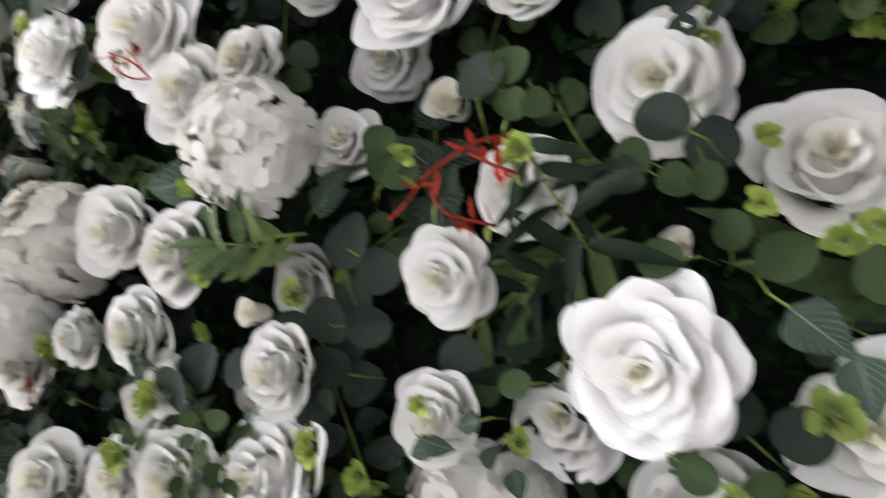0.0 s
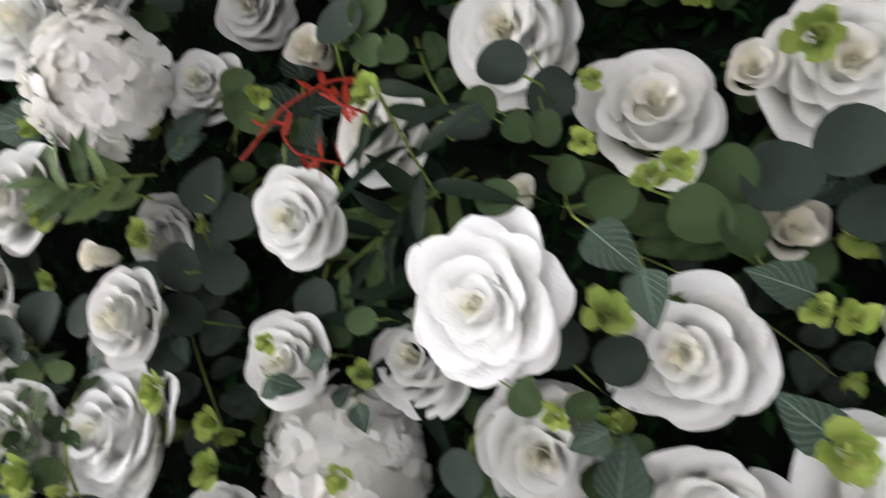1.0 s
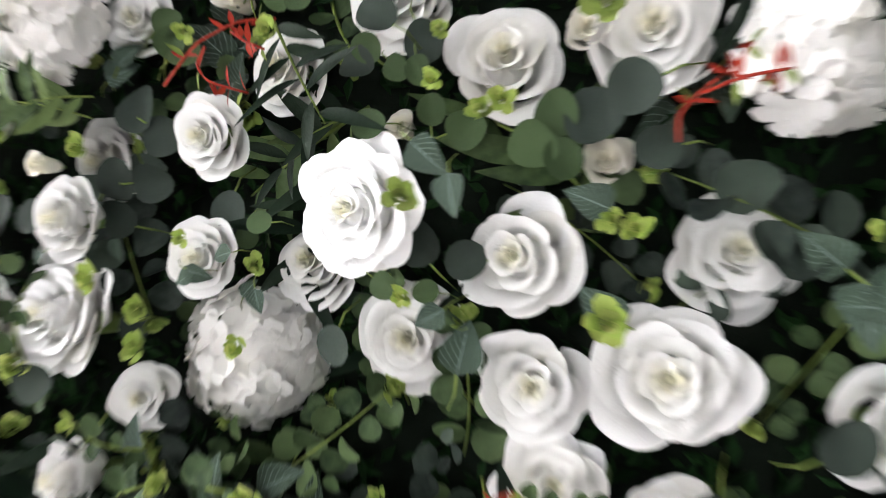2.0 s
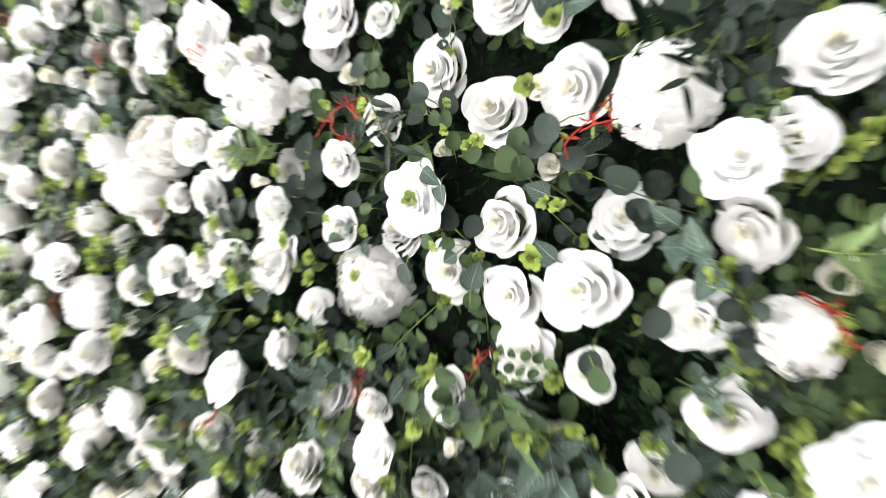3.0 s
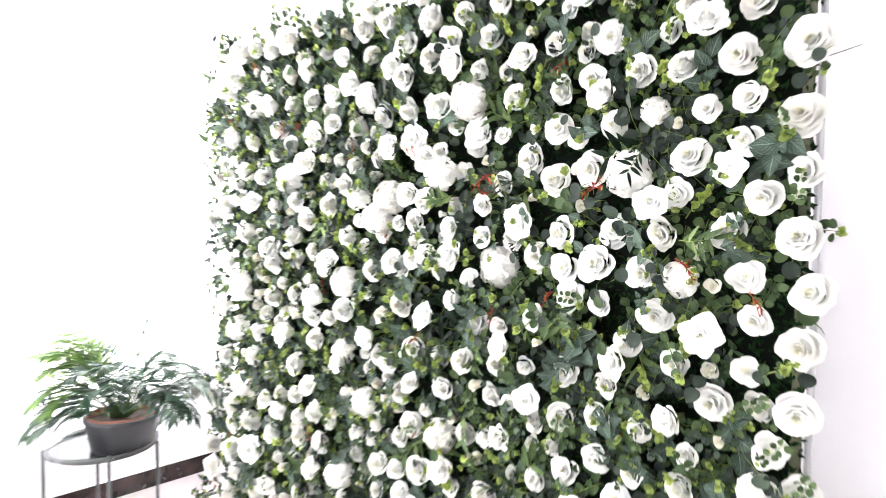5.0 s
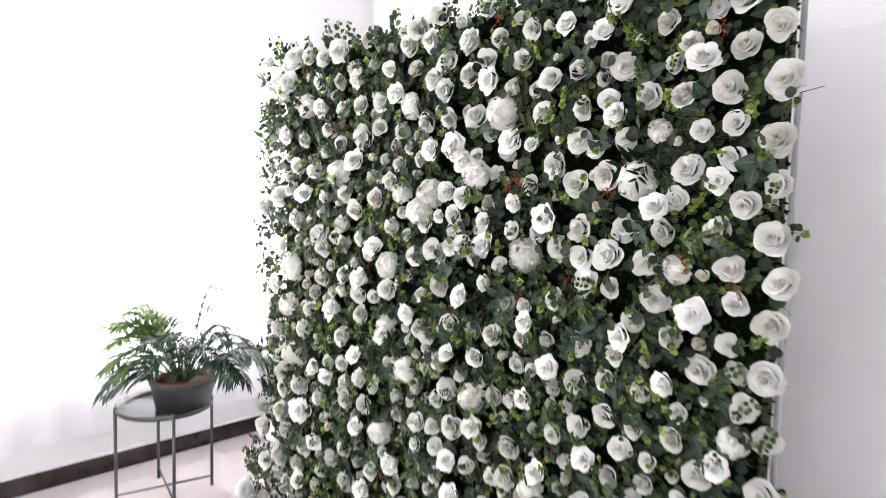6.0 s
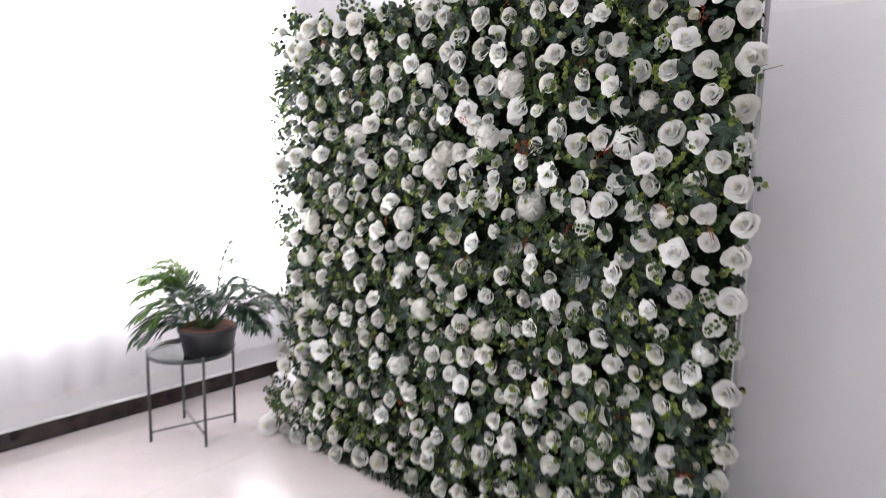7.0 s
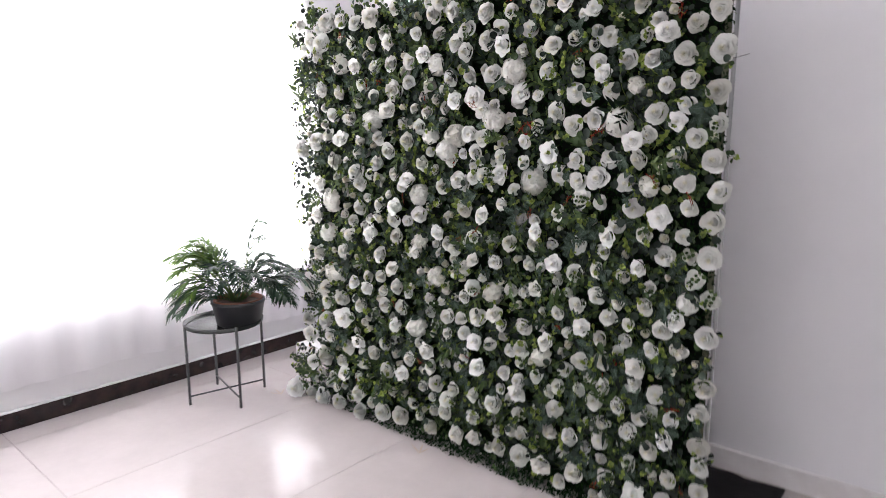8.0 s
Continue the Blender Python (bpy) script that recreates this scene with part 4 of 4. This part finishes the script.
leaves_of("round_leaf", (0.43, -0.03, 1.711, 0.031), (0.454, 0.004, 1.703, 0.032), (0.577, 0.004, 1.651, 0.042), (0.601, -0.03, 1.662, 0.036), (0.62, 0.004, 1.63, 0.032), (0.194, 0.004, 1.594, 0.039), (0.229, 0.004, 1.592, 0.035), (0.237, 0.004, 1.63, 0.035), (0.213, 0.004, 1.652, 0.043), (0.198, 0.004, 1.562, 0.035), (0.302, 0.004, 1.573, 0.034), (0.461, 0, 1.558, 0.037))
leaves_of("round_leaf", (0.496, 0, 1.547, 0.032), (0.312, 0.004, 1.76, 0.037), (0.413, -0.03, 1.484, 0.03), (0.108, -0.03, 1.558, 0.038), (0.403, 0.004, 1.687, 0.029), (0.145, -0.03, 1.559, 0.031), (0.046, 0.004, 1.593, 0.037))
leaves_of("green_leaf", (0.41, 0.004, 1.699, 0.025), (0.434, 0.004, 1.684, 0.023), (0.451, 0.004, 1.683, 0.023), (0.463, 0.004, 1.654, 0.024), (0.489, 0.004, 1.64, 0.032), (0.552, 0.004, 1.652, 0.034), (0.537, 0.004, 1.63, 0.037), (0.558, 0.004, 1.621, 0.031), (0.35, -0.03, 1.565, 0.02), (0.319, 0.004, 1.554, 0.021), (0.334, 0.004, 1.739, 0.025), (0.351, 0.004, 1.738, 0.023))
leaves_of("green_leaf", (0.333, 0.004, 1.765, 0.028), (0.161, 0.004, 1.776, 0.024), (0.141, 0.004, 1.759, 0.034), (0.241, 0.004, 1.707, 0.03), (0.235, 0.004, 1.723, 0.026), (0.447, -0.03, 1.528, 0.022), (0.477, -0.03, 1.526, 0.019), (0.429, -0.03, 1.637, 0.025), (0.254, 0.004, 1.698, 0.029))
leaves_of("veined_leaf", (0.508, -0.1, 1.586, 0.025), (0.494, -0.1, 1.606, 0.028), (0.59, 0.004, 1.523, 0.039), (0.577, 0.004, 1.594, 0.035), (0.201, 0.004, 1.697, 0.028), (0.195, 0.004, 1.683, 0.031), (0.303, -0.03, 1.525, 0.02), (0.321, -0.03, 1.54, 0.019), (0.352, -0.03, 1.509, 0.019), (0.324, 0.004, 1.514, 0.018), (0.199, 0.004, 1.536, 0.02), (0.155, -0.03, 1.526, 0.017))
leaves_of("veined_leaf", (0.497, 0.004, 1.486, 0.041), (0.48, -0.03, 1.509, 0.025), (0.153, 0.004, 1.722, 0.026), (0.291, -0.03, 1.521, 0.02))
leaves_of("lime_tip", (0.492, -0.137, 1.581, 0.015), (0.262, -0.008, 1.711, 0.014), (0.48, -0.042, 1.696, 0.011), (0.477, -0.042, 1.663, 0.013), (0.509, -0.042, 1.644, 0.015), (0.522, -0.042, 1.651, 0.015), (0.465, -0.042, 1.523, 0.013), (0.581, -0.042, 1.709, 0.022), (0.593, -0.042, 1.518, 0.024), (0.608, -0.008, 1.576, 0.017), (0.593, -0.008, 1.58, 0.014), (0.233, -0.008, 1.492, 0.018))
leaves_of("lime_tip", (0.235, -0.008, 1.46, 0.022), (0.218, -0.042, 1.517, 0.02), (0.089, -0.008, 1.583, 0.015), (0.203, -0.042, 1.613, 0.017), (0.357, -0.042, 1.698, 0.016), (0.296, -0.042, 1.552, 0.012), (0.356, -0.042, 1.536, 0.013), (0.114, -0.042, 1.453, 0.024), (0.344, -0.042, 1.479, 0.015))
# leaves and a bare twig that stand out past the near side
for z in (2.08, 1.99, 1.87, 1.66, 1.49, 1.40, 1.27, 1.18, 1.03, 0.86, 0.70, 0.52):
    leaves_of("round_leaf" if pick.random() < 0.7 else "green_leaf", (RIGHT + pick.uniform(-0.02, 0.035), pick.uniform(-0.01, 0.04), z, pick.uniform(0.03, 0.044)))
v, f = tube([(1.08, 0.03, 1.895), (1.125, 0.0, 1.905), (1.185, -0.02, 1.913)], 0.0016, 5, 0.5)
part("twig", mesh_of("twig", v, f, [M_DEEP]), wall, TO_WALL, "thin bare dark twig")
for k in range(230):
    a, b, c = pick.choice(SPOTS)
    if NEAR[0] < a < NEAR[1] and NEAR[2] < b < NEAR[3]:
        continue
    turn = pick.uniform(0, 6.28)
    kind = pick.choice(("round_leaf", "round_leaf", "green_leaf", "lime_tip"))
    leaves_of(kind, (a + 0.42 * c * math.cos(turn), pick.uniform(-0.045, -0.02), b + 0.42 * c * math.sin(turn), pick.uniform(0.026, 0.04) * (0.7 if kind == "lime_tip" else 1)))
# short shoots that hang over the rims of the flowers
for k in range(130):
    a, b, c = pick.choice(SPOTS)
    if NEAR[0] < a < NEAR[1] and NEAR[2] < b < NEAR[3] or b < 0.2:
        continue
    turn = pick.uniform(0, 360)
    name, stock, label = (("seeded_sprig", SEEDED, "short lime green shoot with opening tips"), ("veined_sprig", VEINED, "sprig of frosted, pale-veined leaves with a lime tip"), ("fresh_eucalyptus_sprig", FRESH, "eucalyptus sprig with small fresh green leaves"))[k % 3]
    sprig(name, stock, a + 0.62 * c * math.sin(radians(turn)), b - 0.62 * c * math.cos(radians(turn)), pick.uniform(-0.035, -0.015), turn + pick.uniform(-30, 30), 0.46 if k % 3 == 1 else 0.6, 14, label)
# sprigs that stick out beyond the far side and the top
for k in range(26):
    sprig("eucalyptus_sprig", ROUND[:3] + FRESH, LEFT + pick.uniform(0.0, 0.06), pick.uniform(0.12, TOP - 0.02), pick.uniform(0.03, 0.08), pick.uniform(60, 120), 0.85, 25, "eucalyptus sprig with round grey-green leaves")
for k in range(16):
    sprig("fresh_eucalyptus_sprig", FRESH, pick.uniform(LEFT, RIGHT - 0.05), TOP - pick.uniform(0.04, 0.1), pick.uniform(0.0, 0.05), pick.uniform(-35, 35), 0.9, 25, "eucalyptus sprig with small fresh green leaves")

# ---- room ----
X0, X1, Y0, Y1, H = -2.29, 4.6, -5.9, 0.80, 3.3
floor = tagged(new("floor", mesh_of("floor", [(X0 - 0.4, Y0 - 0.3, -0.012), (X1 + 0.3, Y0 - 0.3, -0.012), (X1 + 0.3, Y1 + 1.2, -0.012), (X0 - 0.4, Y1 + 1.2, -0.012)], [(0, 1, 2, 3)], [M_GROUT])), "pale polished tile floor with thin dark joints", "floor", "", "structure")
bm = bmesh.new()
box_bm(bm, 0.0009, 0.7991, 0.0009, 1.5991, -0.011, 0.0, 0.0004)
TILE = from_bm("tile", bm, [M_TILE])
for i in range(-3, 7):
    for j in range(-4, 2):
        part("tile", TILE, floor, Matrix.Translation((-0.46 + 0.8 * i, 0.15 + 1.6 * j, 0)))


def structure(name, boxes, mat, label, category, bevel=0.0):
    bm = bmesh.new()
    for b in boxes:
        box_bm(bm, *b, bevel)
    return tagged(new(name, from_bm(name, bm, [mat])), label, category, "", "structure")


WY0, WY1, WZ0, WZ1 = -4.0, 0.76, 0.72, 3.0
structure("wall_west", [(X0 - 0.24, X0, Y0, Y1 + 0.9, 0, WZ0), (X0 - 0.24, X0, Y0, Y1 + 0.9, WZ1, H), (X0 - 0.24, X0, Y0, WY0, WZ0, WZ1), (X0 - 0.24, X0, WY1, Y1 + 0.9, WZ0, WZ1)], M_WALL, "white plaster wall with a long window", "wall")
structure("wall_upper", [(X0, X1, Y1 + 0.7, Y1 + 0.9, 0, H)], M_WALL, "white plaster wall of the recess above", "wall")
structure("wall_north", [(X0, X1, Y1, Y1 + 0.15, 0, 2.24)], M_GREY_WALL, "pale grey plaster wall behind the flower panel", "wall")
structure("wall_east", [(X1, X1 + 0.2, Y0, Y1 + 0.9, 0, H)], M_WALL, "plain white plaster wall", "wall")
structure("wall_south", [(X0, X1, Y0 - 0.2, Y0, 0, 0.7), (X0, X1, Y0 - 0.2, Y0, 2.5, H), (X0, -0.7, Y0 - 0.2, Y0, 0.7, 2.5), (3.1, X1, Y0 - 0.2, Y0, 0.7, 2.5)], M_WALL, "plain white plaster wall with the added fill window", "wall")
structure("ceiling", [(X0 - 0.24, X1 + 0.2, Y0 - 0.2, Y1 + 0.9, H, H + 0.1)], M_CEILING, "plain white ceiling", "ceiling")
structure("baseboard", [(X0 + 0.001, X0 + 0.03, Y0, Y1 - 0.002, 0.0, 0.105)], M_SKIRT, "dark brown glossy tile skirting", "baseboard", 0.002)
structure("baseboard_cap", [(X0 + 0.001, X0 + 0.031, Y0, Y1 - 0.002, 0.1055, 0.113)], M_FRAME, "thin white strip on the skirting", "trim")
structure("baseboard_north", [(X0 + 0.032, X1, Y1 - 0.022, Y1 - 0.001, 0.0, 0.11)], M_PALE_SKIRT, "pale scuffed skirting board", "baseboard", 0.003)


def window(name, axis, at, a0, a1, z0, z1, panes, label):
    """A frame with mullions and panes in an opening; axis 'y': the opening runs along y at x = at."""
    top = tagged(new(name), label, "window", "", "structure")

    def bar(kind, u0, u1, w0, w1, depth, mat):
        bm = bmesh.new()
        if axis == "y":
            box_bm(bm, at - depth, at + depth, u0, u1, w0, w1, 0.003 if mat is M_FRAME else 0)
        else:
            box_bm(bm, u0, u1, at - depth, at + depth, w0, w1, 0.003 if mat is M_FRAME else 0)
        ob = part(kind, from_bm(kind, bm, [mat]), top)
        if mat is M_GLASS:
            ob.visible_shadow = False
    bar("window_frame", a0, a1, z0, z0 + 0.05, 0.03, M_FRAME)
    bar("window_frame", a0, a1, z1 - 0.05, z1, 0.03, M_FRAME)
    step = (a1 - a0) / panes
    for k in range(panes + 1):
        c = a0 + step * k
        bar("mullion", max(a0, c - 0.025), min(a1, c + 0.025), z0 + 0.05, z1 - 0.05, 0.028, M_FRAME)
    for k in range(panes):
        bar("pane", a0 + step * k + 0.026, a0 + step * (k + 1) - 0.026, z0 + 0.051, z1 - 0.051, 0.003, M_GLASS)
    return top


window("window_1", "y", X0 - 0.20, WY0, WY1, WZ0, WZ1, 5, "long white-framed window behind a sheer curtain")
# unseen window, added to house the fill light on the flower fronts
window("fill_window", "x", Y0 - 0.15, -0.7, 3.1, 0.7, 2.5, 4, "unseen white-framed window added at the far end of the room for fill light")

# sheer curtain in soft folds
cn, rows = 440, 10
verts, faces = [], []
for j in range(rows + 1):
    z = 0.26 + (3.20 - 0.26) * j / rows
    for i in range(cn + 1):
        y = -4.25 + 5.02 * i / cn
        sway = 0.018 * math.sin(y * 31 + 1.3 * math.sin(y * 3.1)) + 0.010 * math.sin(y * 13.7 + 2) + 0.012 * noise.noise(Vector((y * 4, 0, 3)))
        verts.append((X0 + 0.075 + sway * (0.6 + 0.4 * j / rows), y + 0.01 * math.sin(z * 2 + y * 5), z + (0.012 * noise.noise(Vector((y * 2, 5, 0))) if j == 0 else 0)))
for j in range(rows):
    for i in range(cn):
        k = j * (cn + 1) + i
        faces.append((k, k + 1, k + cn + 2, k + cn + 1))
curtain = tagged(new("curtain", mesh_of("curtain", verts, faces, [M_CURTAIN])), "white sheer curtain hanging in soft folds before the window", "curtain")
v, f = tube([(X0 + 0.075, -4.35, 3.21), (X0 + 0.075, 0.76, 3.21)], 0.012, 10)
tagged(new("curtain_rod", mesh_of("curtain_rod", v, f, [M_PIPE])), "thin metal curtain rod above the window", "curtain rod")

# white block in the corner behind the panel and dark cloth on the floor
tagged(box("plinth", -2.06, -1.80, 0.43, 0.68, 0.0, 0.10, M_WHITEBOX, 0.008), "low white block on the floor beside the panel", "block")
bm = bmesh.new()
bmesh.ops.create_grid(bm, x_segments=24, y_segments=14, size=0.5)
for v in bm.verts:
    v.co = Vector((0.97 + v.co.x * 0.62, 0.51 + v.co.y * 0.46, 0.014 + 0.012 * noise.noise(v.co * 7)))
bmesh.ops.solidify(bm, geom=list(bm.faces), thickness=0.006)
tagged(new("floor_cloth", from_bm("floor_cloth", bm, [M_BLACK], True)), "crumpled black cloth on the floor behind the panel", "cloth")

# ---- plant stand ----
SX, SY, SR, SH = -1.755, -0.325, 0.24, 0.52
stand = tagged(new("plant_stand"), "round dark grey metal tray stand with four thin legs", "plant stand")
stand.location = (SX, SY, 0)
profile = [(0.0, 0.0), (SR - 0.006, 0.0), (SR, 0.004), (SR + 0.004, 0.028), (SR + 0.001, 0.029), (SR - 0.004, 0.006), (SR - 0.010, 0.004), (0.0, 0.004)]


part("tray", mesh_of("tray", *lathe(profile), [M_TRAY], None, True), stand, Matrix.Translation((0, 0, SH - 0.03)), "shallow enamelled tray")
for k in range(4):
    a = radians(-103 + 90 * k + 0.001)
    c, s = math.cos(a), math.sin(a)
    v, f = tube([(SR * c, SR * s, 0.0), (SR * c, SR * s, SH)], 0.0085, 10)
    part("leg", mesh_of("leg", v, f, [M_METAL]), stand)
for k in range(2):
    a = radians(-103 + 90 * k)
    c, s = math.cos(a) * SR, math.sin(a) * SR
    v, f = tube([(c, s, 0.055 + 0.008 * k), (-c, -s, 0.055 + 0.008 * k)], 0.0055, 8)
    part("brace", mesh_of("brace", v, f, [M_METAL]), stand)

PX, PY = SX + 0.078, SY + 0.064
plant = tagged(new("potted_palm"), "leafy green parlour palm in a charcoal pot on the stand", "plant")
plant.location = (PX, PY, SH - 0.026)
pot_profile = [(0.0, 0.0), (0.128, 0.0), (0.135, 0.006), (0.160, 0.135), (0.166, 0.14), (0.166, 0.156), (0.158, 0.158), (0.152, 0.15), (0.148, 0.125), (0.0, 0.125)]
pot = part("pot", mesh_of("pot", *lathe(pot_profile), [M_POT]), plant, None, "charcoal grey tapered pot")
part("rim", mesh_of("rim", *lathe([(0.140, 0.128), (0.151, 0.164), (0.146, 0.166), (0.134, 0.130)]), [M_CLAY]), pot, None, "brown clay rim inside the pot")
part("soil", mesh_of("soil", *lathe([(0.0, 0.142), (0.06, 0.146), (0.138, 0.138)]), [M_SOIL]), pot)


def frond(parent, heading, reach, rise, droop, mat, rng, leaflets=11, width=0.016):
    """An arching palm leaf: a stalk with two rows of leaflets."""
    b = Builder()
    h = radians(heading)
    out = Vector((math.cos(h), math.sin(h), 0))
    side = Vector((-math.sin(h), math.cos(h), 0))
    pts = [out * (0.02 + reach * t) + Vector((0, 0, 0.14 + rise * math.sin(min(1.0, t * 1.15) * math.pi * 0.55) - 0.75 * droop * t ** 2.6)) for t in (k / 10 for k in range(11))]
    b.add(*tube(pts, 0.0032, 5, 0.35), 1)
    for k in range(leaflets):
        t = 0.30 + 0.70 * k / (leaflets - 1)
        p, d = along(pts, min(t, 0.999))
        for sgn in (-1, 1):
            ln = reach * 0.40 * (math.sin(math.pi * (0.2 + 0.72 * (k + 0.5) / leaflets)) * 0.75 + 0.3) * rng.uniform(0.85, 1.1)
            v, f = blade_leaf(ln, width * rng.uniform(0.8, 1.25), rng, 5, rng.uniform(0.15, 0.4))
            axis = (d * rng.uniform(0.6, 0.95) + side * sgn * rng.uniform(0.7, 0.95) + Vector((0, 0, rng.uniform(-0.1, 0.2)))).normalized()
            up = Vector((0, 0, 1))
            xa = axis.cross(up).normalized()
            m = Matrix((xa, axis, xa.cross(axis))).transposed().to_4x4()
            b.add(v, f, 0, Matrix.Translation(p) @ m @ pose(0, 0, 0, 0, rng.uniform(-30, 30), 0))
    part("frond", b.mesh("frond", [mat, M_PALMSTEM]), parent)


prng = random.Random(8)
# headings in degrees from +x; window-side fronds get the sunlit colour, the rest the shaded one
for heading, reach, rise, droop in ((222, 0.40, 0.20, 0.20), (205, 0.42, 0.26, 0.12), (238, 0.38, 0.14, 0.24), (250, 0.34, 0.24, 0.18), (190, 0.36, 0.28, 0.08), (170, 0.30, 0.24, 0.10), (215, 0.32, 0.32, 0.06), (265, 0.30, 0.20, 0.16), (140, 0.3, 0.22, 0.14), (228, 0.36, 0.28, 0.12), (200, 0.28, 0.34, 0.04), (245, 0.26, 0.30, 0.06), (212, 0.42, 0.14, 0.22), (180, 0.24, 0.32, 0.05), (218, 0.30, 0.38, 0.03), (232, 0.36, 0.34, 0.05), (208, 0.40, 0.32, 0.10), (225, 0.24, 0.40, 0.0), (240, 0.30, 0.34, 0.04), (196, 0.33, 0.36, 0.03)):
    frond(plant, heading, reach, rise, droop, M_PALM_LIT if heading > 195 and droop < 0.2 else M_PALM_SHADED, prng, 17, 0.0145)
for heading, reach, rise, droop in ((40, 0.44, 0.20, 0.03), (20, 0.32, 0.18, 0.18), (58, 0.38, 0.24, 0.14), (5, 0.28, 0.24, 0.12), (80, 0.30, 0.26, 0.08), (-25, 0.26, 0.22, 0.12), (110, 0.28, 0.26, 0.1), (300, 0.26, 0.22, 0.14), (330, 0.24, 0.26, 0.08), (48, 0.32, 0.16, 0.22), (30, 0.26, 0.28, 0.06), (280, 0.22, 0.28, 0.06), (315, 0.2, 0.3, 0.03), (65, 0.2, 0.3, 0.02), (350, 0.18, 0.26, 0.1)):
    frond(plant, heading, reach, rise, droop, M_PALM_SHADED, prng, 17, 0.0145)
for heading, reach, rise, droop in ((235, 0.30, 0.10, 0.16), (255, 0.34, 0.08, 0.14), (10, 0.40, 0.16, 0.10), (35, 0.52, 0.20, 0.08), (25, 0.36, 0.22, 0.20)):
    frond(plant, heading, reach, rise, droop, M_PALM_SHADED, prng, 17, 0.0145)
# two thin young fronds that stand up
frond(plant, 60, 0.16, 0.50, 0.0, M_PALM_SHADED, prng, 10, 0.017)
frond(plant, 20, 0.20, 0.42, 0.0, M_PALM_SHADED, prng, 9, 0.015)

# dried leaves on the floor
for x, y, turn in ((-0.28, -0.09, 30), (-1.50, -0.10, 80), (-1.62, 0.42, 10)):
    b = Builder()
    for k in range(3):
        v, f = blade_leaf(prng.uniform(0.07, 0.11), 0.012, prng, 5, -0.12)
        b.add(v, f, 0, pose(0, 0, 0.004, 0, 0, turn + 40 * k - 40))
    ob = tagged(new("fallen_leaf", b.mesh("fallen_leaf", [M_DRY])), "dry fallen leaf lying on the tile floor", "leaf", "fallen leaves")
    ob.location = (x, y, 0)
